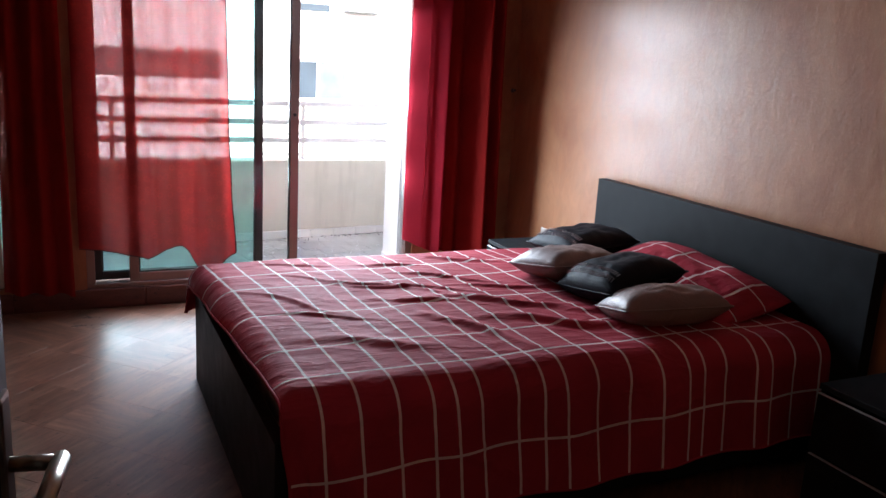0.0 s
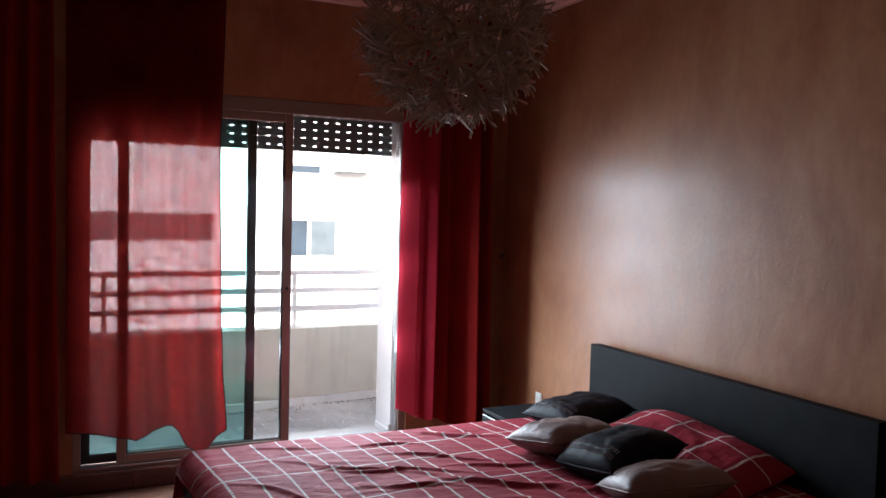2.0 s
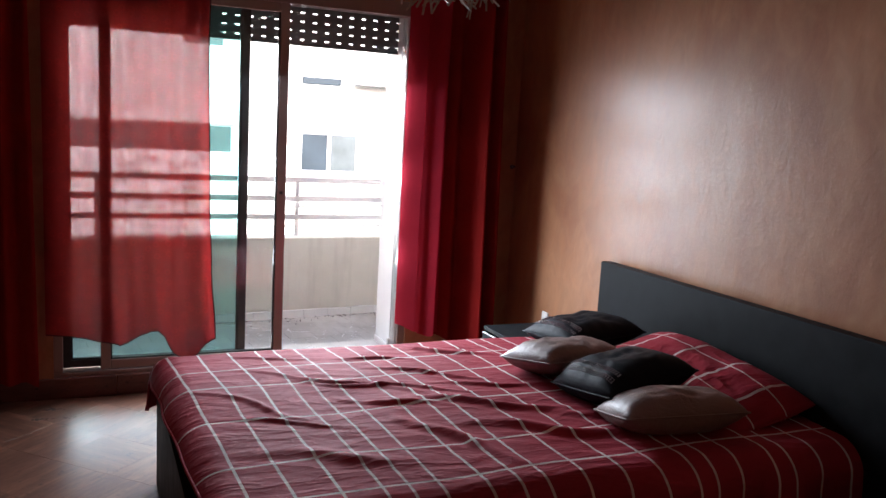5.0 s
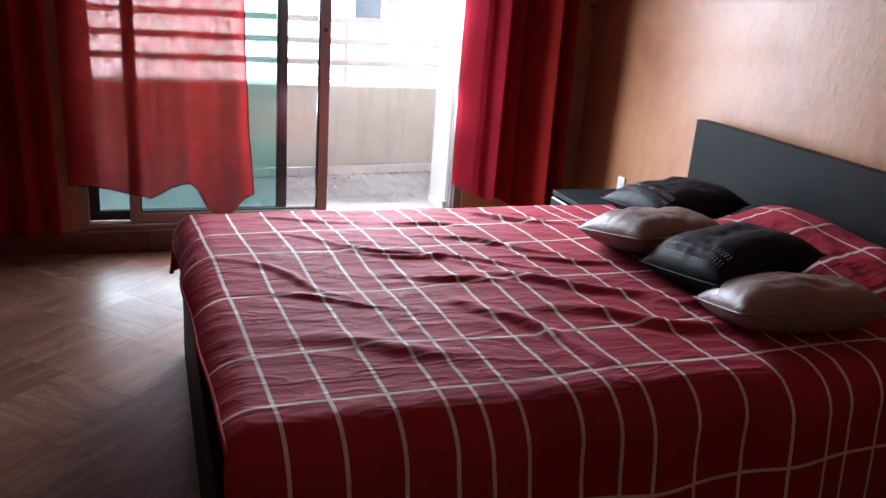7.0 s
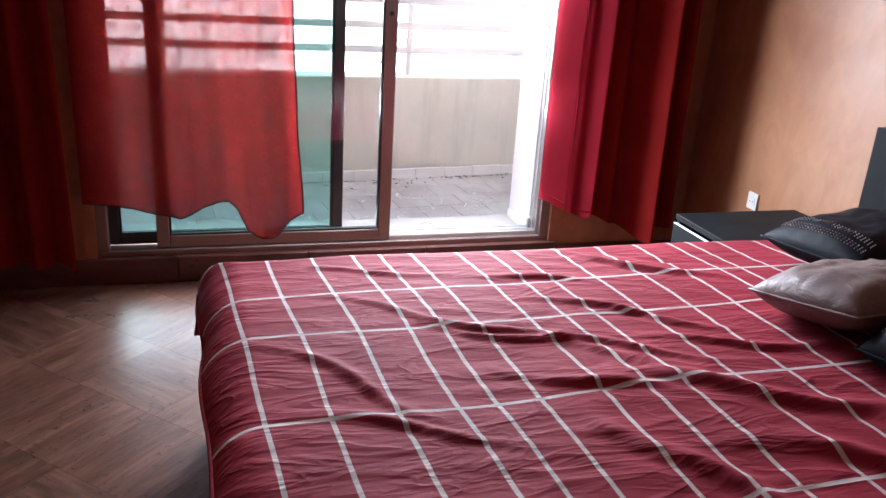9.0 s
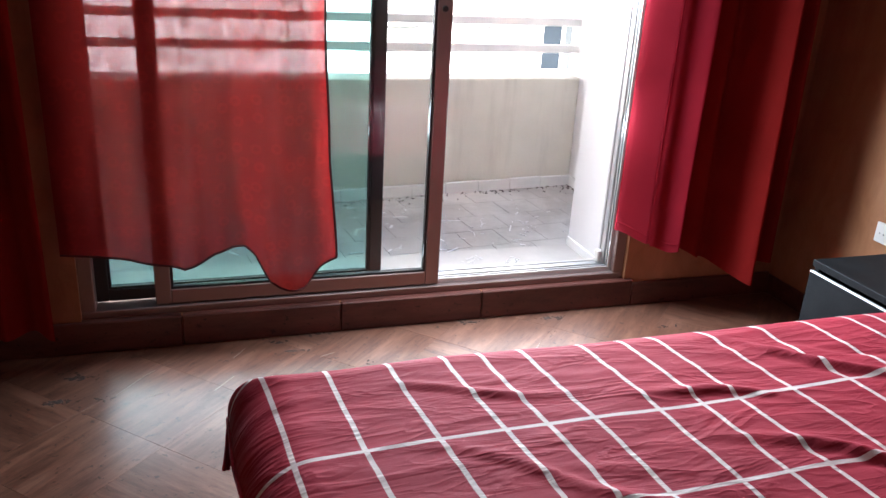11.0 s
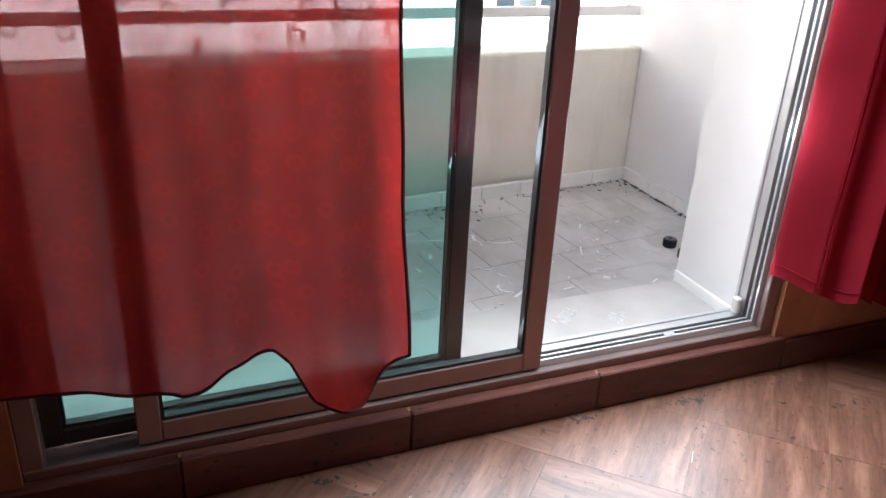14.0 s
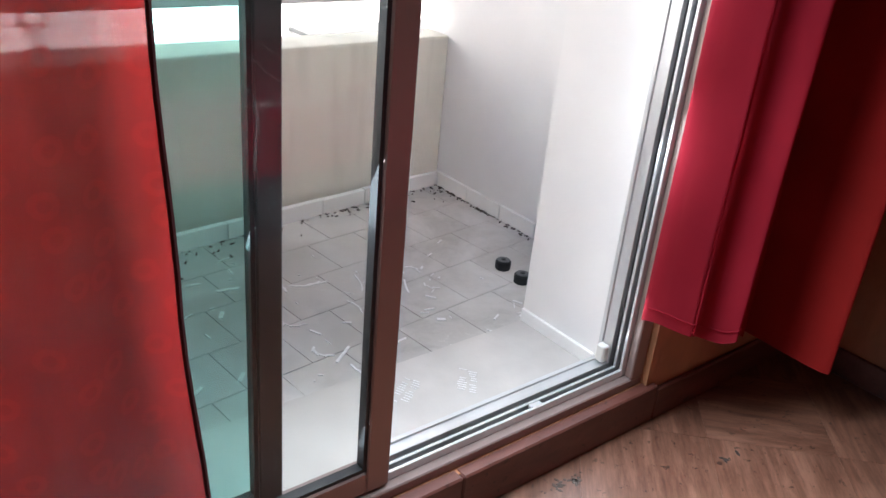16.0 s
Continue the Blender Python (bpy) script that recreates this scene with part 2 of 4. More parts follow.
def dusty(name, clean, dirty, dust):
    """Worn ceramic that dust and trodden plaster lie on in patches, across the joints."""
    m, t, b = material(name)
    place = t.nodes.new("ShaderNodeNewGeometry").outputs["Position"]
    patch = node(t, "ShaderNodeTexNoise", Scale=2.3, Detail=6.0, Roughness=0.62, Distortion=0.5)
    smear = node(t, "ShaderNodeTexNoise", Scale=11.0, Detail=7.0, Roughness=0.7, Distortion=1.2)
    speck = node(t, "ShaderNodeTexNoise", Scale=90.0, Detail=4.0)
    for n in (patch, smear, speck):
        t.links.new(place, n.inputs["Vector"])
    oi = t.nodes.new("ShaderNodeObjectInfo")
    c = mixed(t, ramp(t, oi.outputs["Random"], (0.0, grey(0.0)), (1.0, grey(0.35))), clean, dirty)
    c = mixed(t, ramp(t, smear.outputs[0], (0.48, grey(0)), (0.70, grey(0.55))), c, dirty)
    c = mixed(t, ramp(t, patch.outputs[0], (0.42, grey(0)), (0.62, grey(0.75))), c, dust)
    c = mixed(t, ramp(t, smear.outputs[0], (0.25, grey(0.7)), (0.36, grey(0))), c, dust)
    t.links.new(c, b.inputs["Base Color"])
    t.links.new(ramp(t, patch.outputs[0], (0.4, grey(0.5)), (0.6, grey(0.85))), b.inputs["Roughness"])
    bump(t, speck.outputs[0], b, 0.2, 0.002)
    return m


def glass(name, tint):
    m, t, b = material(name)
    t.nodes.remove(b)
    tr = node(t, "ShaderNodeBsdfTransparent", Color=(*tint, 1))
    gl = node(t, "ShaderNodeBsdfGlossy", Roughness=0.02)
    lw = node(t, "ShaderNodeLayerWeight", Blend=0.5)
    pw = node(t, "ShaderNodeMath")
    pw.operation, pw.inputs[1].default_value = "POWER", 5.0
    t.links.new(lw.outputs["Facing"], pw.inputs[0])
    ma = node(t, "ShaderNodeMath")
    ma.operation, ma.inputs[1].default_value, ma.inputs[2].default_value = "MULTIPLY_ADD", 0.85, 0.03
    t.links.new(pw.outputs[0], ma.inputs[0])
    mix = t.nodes.new("ShaderNodeMixShader")
    t.links.new(ma.outputs[0], mix.inputs[0])
    t.links.new(tr.outputs[0], mix.inputs[1])
    t.links.new(gl.outputs[0], mix.inputs[2])
    t.links.new(mix.outputs[0], t.nodes["Material Output"].inputs["Surface"])
    return m


M_WALL = stucco("waxed_plaster", (0.25, 0.088, 0.038), (0.35, 0.155, 0.074), (0.43, 0.225, 0.122), 0.44)
M_CEIL = plain("ceiling_paint", (0.88, 0.70, 0.64), 0.75, var=0.05, bumps=0.1)
M_CORN = plain("cornice_plaster", (0.88, 0.69, 0.62), 0.6, var=0.06, bumps=0.08)
M_TILE = travertine("travertine", (0.038, 0.013, 0.008), (0.092, 0.036, 0.021), (0.215, 0.103, 0.066), 0.35)
M_THRESH = travertine("brown_marble", (0.030, 0.009, 0.007), (0.075, 0.023, 0.017), (0.14, 0.050, 0.036), 0.34, stretch=(1.0, 4.0, 4.0))
M_JOINT = plain("tile_joint", (0.12, 0.085, 0.065), 0.8)
M_ALU = plain("bronze_aluminium", (0.27, 0.195, 0.175), 0.38, metal=0.55, var=0.05, grain=300)
M_ALU_LIGHT = plain("silver_aluminium", (0.62, 0.62, 0.62), 0.35, metal=0.6, var=0.05, grain=300)
M_RUBBER = plain("rubber_seal", (0.012, 0.012, 0.013), 0.6)
M_DARKALU = plain("dark_aluminium", (0.035, 0.033, 0.034), 0.4, metal=0.4, var=0.1)
M_GLASS_A = glass("clear_glass", (0.965, 0.985, 0.98))
M_GLASS_B = glass("green_glass", (0.66, 0.88, 0.86))
M_BLACKWOOD = plain("black_brown_veneer", (0.011, 0.012, 0.013), 0.55, var=0.25, scale=12, bumps=0.12, grain=200, spec=0.07)
M_DUVET = crumpled("red_cotton", (0.275, 0.020, 0.036))
M_LINE = crumpled("white_cotton_stripe", (0.60, 0.51, 0.49))
M_SATIN = cloth("beige_satin", (0.19, 0.135, 0.125), 0.45, 0.03, crease=13, crease_depth=0.55)
M_BLACKSATIN = cloth("black_satin", (0.005, 0.007, 0.011), 0.55, 0.0, spec=0.09, crease=9, crease_depth=0.22)
M_STUD = plain("silver_thread", (0.65, 0.65, 0.66), 0.3, metal=0.7)
M_CURTAIN = curtain_cloth("red_voile", (0.29, 0.013, 0.012), (1.0, 0.45, 0.51), 0.165, 0.90)
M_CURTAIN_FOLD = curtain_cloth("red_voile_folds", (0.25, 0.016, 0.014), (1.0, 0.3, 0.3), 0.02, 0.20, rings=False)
# the same red cloth, daylight on the right panel put into a lighter, pinker colour
M_CURTAIN_LIT = curtain_cloth("red_voile_lit", (0.46, 0.030, 0.052), (1.0, 0.45, 0.55), 0.08, 0.45, rings=False)
M_HEM = cloth("dark_hem", (0.06, 0.008, 0.010), 0.9, 0.1)
M_PAPER = plain("brown_paper", (0.30, 0.205, 0.15), 0.7, var=0.25, scale=30, bumps=0.05)
M_WHITE = plain("white_render", (0.82, 0.81, 0.80), 0.85, var=0.04, scale=3, bumps=0.25, grain=90)
M_PARAPET = streaked("cream_render", (0.76, 0.73, 0.65), (0.56, 0.53, 0.46))
M_FACADE = plain("facade_render", (0.88, 0.88, 0.88), 0.9, var=0.03, scale=1.0, bumps=0.1)
M_BTILE = dusty("balcony_tile", (0.50, 0.475, 0.445), (0.34, 0.32, 0.29), (0.70, 0.675, 0.645))
M_BJOINT = plain("balcony_joint", (0.44, 0.42, 0.39), 0.9)
M_SKIRT = plain("white_skirting_tile", (0.88, 0.87, 0.85), 0.4, var=0.06)
M_SILL = plain("sill_stone", (0.56, 0.525, 0.49), 0.55, var=0.10, scale=7, bumps=0.1)
M_SHUTTER = plain("shutter_slat", (0.16, 0.20, 0.21), 0.5, var=0.06)
M_RAIL = plain("rail_paint", (0.84, 0.84, 0.83), 0.5, var=0.05)
M_CHROME = plain("brushed_nickel", (0.30, 0.265, 0.22), 0.33, metal=1.0, var=0.1, grain=400)
M_DOOR = plain("varnished_door", (0.035, 0.020, 0.014), 0.45, var=0.25, scale=10, bumps=0.1)
M_PLASTIC = plain("white_plastic", (0.66, 0.64, 0.60), 0.35, var=0.03, bumps=0)
M_DARKGLASS = plain("dark_pane", (0.030, 0.042, 0.055), 0.35, var=0.2, scale=1.0, bumps=0, spec=0.2)
M_GREYGLASS = plain("grey_pane", (0.085, 0.10, 0.108), 0.4, var=0.2, scale=1.5, bumps=0, spec=0.2)
M_HALL = plain("hall_paint", (0.35, 0.25, 0.19), 0.7, var=0.1)
M_IRON = plain("grey_iron", (0.12, 0.12, 0.12), 0.6, var=0.2)
M_DEBRIS = plain("plaster_crumb", (0.82, 0.81, 0.80), 0.9)
M_SCRATCH = plain("scratched_polish", (0.34, 0.29, 0.25), 0.6)
M_STAIN = plain("dark_stain", (0.05, 0.035, 0.028), 0.8)
M_GROUND = plain("street_ground", (0.20, 0.19, 0.18), 0.9, var=0.2, scale=0.5)

# ---- building blocks ----


def mesh_of(bm, name, mats, smooth=False):
    me = bpy.data.meshes.new(name)
    bm.normal_update()
    bm.to_mesh(me)
    bm.free()
    for m in (mats if isinstance(mats, (list, tuple)) else [mats]):
        me.materials.append(m)
    if smooth:
        for p in me.polygons:
            p.use_smooth = True
    return me


def part(name, bm, mat, parent=None, label="", smooth=False):
    """Links a bmesh as one mesh object, under a thing or a part if given."""
    ob = new(name, bm if isinstance(bm, bpy.types.Mesh) else mesh_of(bm, name, mat, smooth))
    if parent is not None:
        ob.parent = parent
        base = parent
        off = Vector((0, 0, 0))
        while base is not None:
            off += base.location
            base = base.parent
        ob.location = -off if not isinstance(bm, bpy.types.Mesh) else ob.location
    if label:
        ob["label"] = label
    return ob


def box(x0, x1, y0, y1, z0, z1, bevel=0.0, bm=None, seg=1):
    """A box between the given bounds; with bm it is added to that bmesh."""
    b = bmesh.new()
    bmesh.ops.create_cube(b, size=1.0)
    bmesh.ops.transform(b, matrix=Matrix.Translation(((x0 + x1) / 2, (y0 + y1) / 2, (z0 + z1) / 2))
                        @ Matrix.Diagonal((x1 - x0, y1 - y0, z1 - z0, 1)), verts=b.verts)
    if bevel:
        bmesh.ops.bevel(b, geom=b.edges[:], offset=bevel, segments=seg, affect="EDGES", profile=0.6)
    if bm is None:
        return b
    return join(bm, b)


def join(a, b):
    me = bpy.data.meshes.new("tmp")
    b.to_mesh(me)
    b.free()
    a.from_mesh(me)
    bpy.data.meshes.remove(me)
    return a


def tube(p, q, r, r2=None, seg=12):
    """A round bar from p to q."""
    p, q = Vector(p), Vector(q)
    b = bmesh.new()
    bmesh.ops.create_cone(b, cap_ends=True, segments=seg, radius1=r, radius2=r if r2 is None else r2, depth=(q - p).length)
    bmesh.ops.transform(b, matrix=Matrix.Translation((p + q) / 2) @ (q - p).to_track_quat("Z", "Y").to_matrix().to_4x4(), verts=b.verts)
    return b


def structure(name, bm, mat, label, smooth=False, category="structure"):
    return tagged(part(name, bm, mat, None, "", smooth), label, category, kind="structure")


def thing(name, at, label, category, group="", kind=""):
    e = new(name)
    e.empty_display_size = 0.05
    e.location = at
    return tagged(e, label, category, group, kind)


# ---- the room ----
XL, XR, YB, YW = -2.15, 1.50, -4.70, -0.03     # left and right wall, back wall, window wall
ZC, ZK = 3.022, 2.912                          # ceiling, cornice underside
OX0, OX1, OZ0, OZ1 = -1.235, 0.785, 0.11, 2.30   # opening of the balcony door
YO = 0.377                                     # outer face of the window wall
WX0, WX1 = -1.69, -1.575                        # the narrow second window

wall = box(OX1, XR + 0.2, YW, YO, 0, 3.3)
box(OX0, OX1, YW, YO, OZ1, 3.3, bm=wall)
box(WX1, OX0, YW, YO, 0, 3.3, bm=wall)
box(OX0, OX1, YW, YO - 0.002, 0, OZ0, bm=wall)
box(WX0, WX1, YW, YO, 0, 0.14, bm=wall)
box(WX0, WX1, YW, YO, 2.11, 3.3, bm=wall)
box(XL - 0.2, WX0, YW, YO, 0, 3.3, bm=wall)
structure("wall_north", wall, M_WALL, "terracotta waxed plaster wall around the balcony door", category="wall")
structure("wall_east", box(XR, XR + 0.2, YB - 0.15, YW, 0, ZC), M_WALL, "ochre waxed plaster wall behind the bed, glossy", category="wall")
structure("wall_west", box(XL - 0.2, XL, YB - 0.15, YW, 0, ZC), M_WALL, "terracotta waxed plaster side wall", category="wall")
DX0, DX1 = -1.57, -0.66                        # doorway in the back wall
wall = box(XL, DX0, YB - 0.15, YB, 0, ZC)
box(DX1, XR, YB - 0.15, YB, 0, ZC, bm=wall)
box(DX0, DX1, YB - 0.15, YB, 2.08, ZC, bm=wall)
structure("wall_south", wall, M_WALL, "terracotta waxed plaster wall with the room's doorway", category="wall")
structure("ceiling", box(XL - 0.2, XR + 0.2, YB - 0.15, YW, ZC, ZC + 0.2), M_CEIL, "cream painted plaster ceiling", category="ceiling")
hall = box(-2.4, 0.6, -6.6, -6.5, 0, 2.6)
box(-2.5, -2.4, -6.6, YB - 0.15, 0, 2.6, bm=hall)
box(0.6, 0.7, -6.6, YB - 0.15, 0, 2.6, bm=hall)
box(-2.5, 0.7, -6.6, YB - 0.15, 2.6, 2.7, bm=hall)
structure("wall_hall", hall, M_HALL, "plain painted walls of the dim hallway", category="wall")
structure("floor_hall", box(-2.5, 0.7, -6.6, YB - 0.15, -0.1, -0.002), M_THRESH, "brown stone hallway floor", category="floor")


def profile_run(profile, a, b, inward):
    """Extrudes a cornice profile (distance from the wall, height) from a to b."""
    bm = bmesh.new()
    a, b, n = Vector(a), Vector(b), Vector(inward)
    ends = []
    for p in (a, b):
        ends.append([bm.verts.new(p + n * d + Vector((0, 0, z))) for d, z in profile])
    k = len(profile)
    for i in range(k):
        bm.faces.new((ends[0][i], ends[0][(i + 1) % k], ends[1][(i + 1) % k], ends[1][i]))
    bm.faces.new(ends[0])
    bm.faces.new(ends[1][::-1])
    bmesh.ops.recalc_face_normals(bm, faces=bm.faces[:])
    return bm


CORN = [(0, ZK), (0.030, ZK), (0.034, ZK + 0.014), (0.052, ZK + 0.016), (0.056, ZK + 0.026), (0.075, ZK + 0.030), (0.092, ZK + 0.044),
        (0.098, ZK + 0.058), (0.118, ZK + 0.060), (0.122, ZK + 0.070), (0.150, ZK + 0.080), (0.168, ZK + 0.092), (0.190, ZK + 0.094),
        (0.194, ZK + 0.102), (0.225, ZK + 0.104), (0.228, ZC), (0, ZC)]
for nm, a, b, n in (("trim_north", (XL, YW, 0), (XR, YW, 0), (0, -1, 0)), ("trim_east", (XR, YW, 0), (XR, YB, 0), (-1, 0, 0)),
                    ("trim_west", (XL, YB, 0), (XL, YW, 0), (1, 0, 0)), ("trim_south", (XR, YB, 0), (XL, YB, 0), (0, 1, 0))):
    structure(nm, profile_run(CORN, a, b, n), M_CORN, "moulded cream plaster cornice under the ceiling", category="cornice")

# skirting and the step under the balcony door
for nm, args, lab in (("baseboard_east", (XR - 0.014, XR, YB, YW, 0.0, 0.085), "dark brown stone skirting along the wall"),
                      ("baseboard_west", (XL, XL + 0.014, YB, YW, 0.0, 0.085), "dark brown stone skirting along the wall")):
    structure(nm, box(*args, bevel=0.003), M_THRESH, lab, category="skirting")
threshold = thing("baseboard_north", (0, YW, 0), "reddish brown marble step and skirting under the balcony door", "threshold", kind="structure")
for x0, x1 in ((XL, -1.62), (-1.62, -0.92), (-0.92, -0.372), (-0.372, 0.171), (0.171, 0.82), (0.82, XR - 0.014)):
    part("marble_slab", box(x0 + 0.001, x1 - 0.001, YW - 0.016, -0.0125 if -1.0 < x1 < 0.9 else YW, 0.0, 0.112 if x1 < 0.9 else 0.098, 0.004), M_THRESH, threshold)

# ---- balcony door ----
door = thing("door_1", (OX0, 0.0, OZ0), "bronze aluminium sliding balcony door pushed half open", "sliding door", kind="structure")
fr = box(OX0, OX1, -0.012, 0.10, OZ0, 0.136, 0.003)
part("sill_rail", fr, M_ALU, door)
part("head_rail", box(OX0, OX1, -0.012, 0.10, 2.215, OZ1, 0.003), M_ALU, door)
part("jamb", box(OX0, OX0 + 0.045, -0.012, 0.10, 0.136, 2.215, 0.003), M_ALU, door)
part("jamb", box(0.740, OX1, -0.012, 0.012, 0.136, 2.215, 0.003), M_ALU, door)
# pale guide rails of the right jamb and the sill
for y0, y1, inset, mat in ((0.012, 0.020, 0.0, M_ALU_LIGHT), (0.020, 0.034, 0.016, M_RUBBER), (0.034, 0.042, 0.002, M_ALU_LIGHT),
                           (0.042, 0.058, 0.018, M_DARKALU), (0.058, 0.088, 0.004, M_ALU_LIGHT), (0.088, 0.10, 0.0, M_ALU_LIGHT)):
    part("guide", box(0.726 + inset, OX1, y0, y1, 0.136, 2.215, 0.001), mat, door)
    part("guide", box(0.0, 0.726 + inset, y0, y1, 0.136, 0.155 - inset, 0.001), mat, door)
part("stop", box(0.702, 0.724, 0.058, 0.086, 0.156, 0.205, 0.004), M_PLASTIC, door, "white plastic stop")
part("latch", box(0.42, 0.455, 0.014, 0.032, 0.142, 0.156, 0.002), M_ALU_LIGHT, door)


def sash(x0, x1, y0, y1, z0, z1, left, right, rail, mat, pane_mat, label):
    s = part("sash", box(x0, x0 + left, y0, y1, z0, z1, 0.003), mat, door, label)
    part("stile", box(x1 - right, x1, y0, y1, z0, z1, 0.003), mat, s)
    part("rail", box(x0 + left, x1 - right, y0 + 0.001, y1 - 0.001, z0, z0 + rail, 0.003), mat, s)
    part("rail", box(x0 + left, x1 - right, y0 + 0.001, y1 - 0.001, z1 - rail, z1, 0.003), mat, s)
    g = 0.008
    seal = box(x0 + left, x0 + left + g, y0 + 0.006, y1 - 0.006, z0 + rail, z1 - rail)
    box(x1 - right - g, x1 - right, y0 + 0.006, y1 - 0.006, z0 + rail, z1 - rail, bm=seal)
    box(x0 + left + g, x1 - right - g, y0 + 0.006, y1 - 0.006, z0 + rail, z0 + rail + g, bm=seal)
    part("seal", seal, M_RUBBER, s, "black rubber seal")
    pane = part("pane", box(x0 + left + 0.002, x1 - right - 0.002, (y0 + y1) / 2 - 0.003, (y0 + y1) / 2 + 0.003, z0 + rail + 0.002, z1 - rail - 0.002),
                pane_mat, s, "tinted glass pane")
    pane.visible_shadow = False
    return s


front = sash(-1.001, 0.006, 0.0, 0.034, 0.140, 2.215, 0.052, 0.053, 0.052, M_ALU, M_GLASS_A, "bronze aluminium sliding sash")
back = sash(-1.200, -0.206, 0.046, 0.080, 0.145, 2.215, 0.05, 0.046, 0.042, M_DARKALU, M_GLASS_B, "dark aluminium rear sash")
part("lock", tube((-0.022, 0.0, 1.14), (-0.022, -0.006, 1.14), 0.011, 0.009, 16), M_DARKALU, front, "small round lock")

win = thing("window_2", (WX0, 0.0, 0.14), "narrow aluminium window beside the curtain", "window", kind="structure")
part("window_frame", box(WX0, WX0 + 0.03, 0.0, 0.05, 0.14, 2.10, 0.002), M_ALU_LIGHT, win)
part("window_frame", box(WX1 - 0.03, WX1, 0.0, 0.05, 0.14, 2.10, 0.002), M_ALU_LIGHT, win)
part("window_frame", box(WX0 + 0.03, WX1 - 0.03, 0.0, 0.05, 2.04, 2.10, 0.002), M_ALU_LIGHT, win)
part("window_sill", box(WX0 + 0.03, WX1 - 0.03, 0.0, 0.05, 0.14, 0.18, 0.002), M_ALU_LIGHT, win)
part("pane", box(WX0 + 0.03, WX1 - 0.03, 0.022, 0.028, 0.18, 2.04), M_GLASS_B, win).visible_shadow = False

# roller shutter, a hand's breadth lowered
shutter = thing("roller_shutter", (OX0, 0.2, 2.02), "grey-green slatted roller shutter lowered a little, with light slots", "roller shutter")
SH = 0.052
for i in range(6):
    z0 = 2.018 + i * SH
    b = box(OX0 + 0.003, OX1 - 0.003, 0.195, 0.207, z0 + 0.002, z0 + 0.018)
    box(OX0 + 0.003, OX1 - 0.003, 0.195, 0.207, z0 + 0.027, z0 + SH - 0.002, bm=b)
    x = OX0 + 0.003
    while x < OX1 - 0.003:
        box(x, min(x + (0.050 if x > -0.46 else 0.076), OX1 - 0.003), 0.1955, 0.2065, z0 + 0.018, z0 + 0.027, bm=b)
        x += 0.076
    box(OX0 + 0.003, OX1 - 0.003, 0.199, 0.203, z0 - 0.002, z0 + 0.002, bm=b)
    part("slat", b, M_SHUTTER, shutter)
part("bottom_bar", box(OX0 + 0.003, OX1 - 0.003, 0.192, 0.210, 2.004, 2.016, 0.003), M_SHUTTER, shutter)

# ---- balcony ----
BX0, BX1, BY = -2.95, 1.282, 1.507
structure("wall_balcony", box(BX1, BX1 + 0.25, YO, BY + 0.16, -0.2, 3.3), M_WHITE, "white rendered side wall of the balcony", category="wall")
structure("wall_balcony_far", box(BX0 - 0.2, BX0, YO, BY + 0.16, -0.2, 3.3), M_WHITE, "white rendered far wall of the balcony", category="wall")
facing = box(OX1 - 0.052, OX1 + 0.001, 0.10, YO + 0.008, 0.0, OZ1)
box(OX1 + 0.001, BX1, YO, YO + 0.008, 0.0, 3.2, bm=facing)
structure("wall_reveal", facing, M_WHITE, "white painted reveal of the balcony door", category="wall")
structure("wall_reveal_left", box(OX0 - 0.001, OX0 + 0.03, 0.10, YO + 0.008, 0.0, OZ1), M_WHITE, "white painted reveal of the balcony door", category="wall")
structure("ground_balcony", box(BX0, BX1, YO + 0.002, BY, -0.2, 0.022), M_BJOINT, "grey cement bed of the balcony tiles", category="floor")
structure("window_sill_1", box(OX0 + 0.03, OX1 - 0.052, 0.10, YO + 0.004, 0.0, 0.113, 0.004), M_SILL, "beige stone sill outside the balcony door", category="sill")
parapet = box(BX0, BX1, BY, BY + 0.15, -0.2, 0.657, 0.012, seg=2)
for v in parapet.verts:                        # the inner face runs askew to the house and leans a little
    if v.co.y < BY + 0.07:
        v.co.y -= (BX1 - v.co.x) * (0.10 - 0.065 * max(0.0, v.co.z) / 0.657)
structure("wall_parapet", parapet, M_PARAPET, "cream rendered balcony parapet, stained below the edge", category="parapet")
rail = thing("balcony_rail", (0, BY + 0.07, 0.64), "pale painted flat metal rails above the parapet", "railing")
for z in (0.808, 0.953, 1.100):
    part("rail_bar", box(BX0, BX1, BY + 0.055, BY + 0.085, z - 0.022, z + 0.022, 0.006, seg=2), M_RAIL, rail)
for x in (-2.2, -1.0, 0.45):
    part("post", box(x - 0.018, x + 0.018, BY + 0.058, BY + 0.082, 0.65, 1.08, 0.003), M_RAIL, rail)

# ---- bed ----
BED_L = "low bed with a black-brown veneered frame and high plain headboard"
bed = thing("bed", (0.3, -2.03, 0), BED_L, "bed")
part("headboard", box(1.405, 1.465, -2.995, -1.213, 0.0, 0.924, 0.003, seg=2), M_BLACKWOOD, bed)
part("footboard", box(-0.800, -0.760, -2.855, -1.26, 0.0, 0.435, 0.003, seg=2), M_BLACKWOOD, bed)
part("side_rail", box(-0.76, 1.405, -2.84, -2.81, 0.05, 0.28, 0.003), M_BLACKWOOD, bed)
part("side_rail", box(-0.76, 1.405, -1.295, -1.26, 0.05, 0.28, 0.003), M_BLACKWOOD, bed)
for lx, ly in ((-0.72, -2.80), (-0.72, -1.33), (0.4, -2.10)):
    part("leg", box(lx - 0.02, lx + 0.02, ly - 0.03, ly + 0.03, 0.0, 0.06), M_BLACKWOOD, bed)
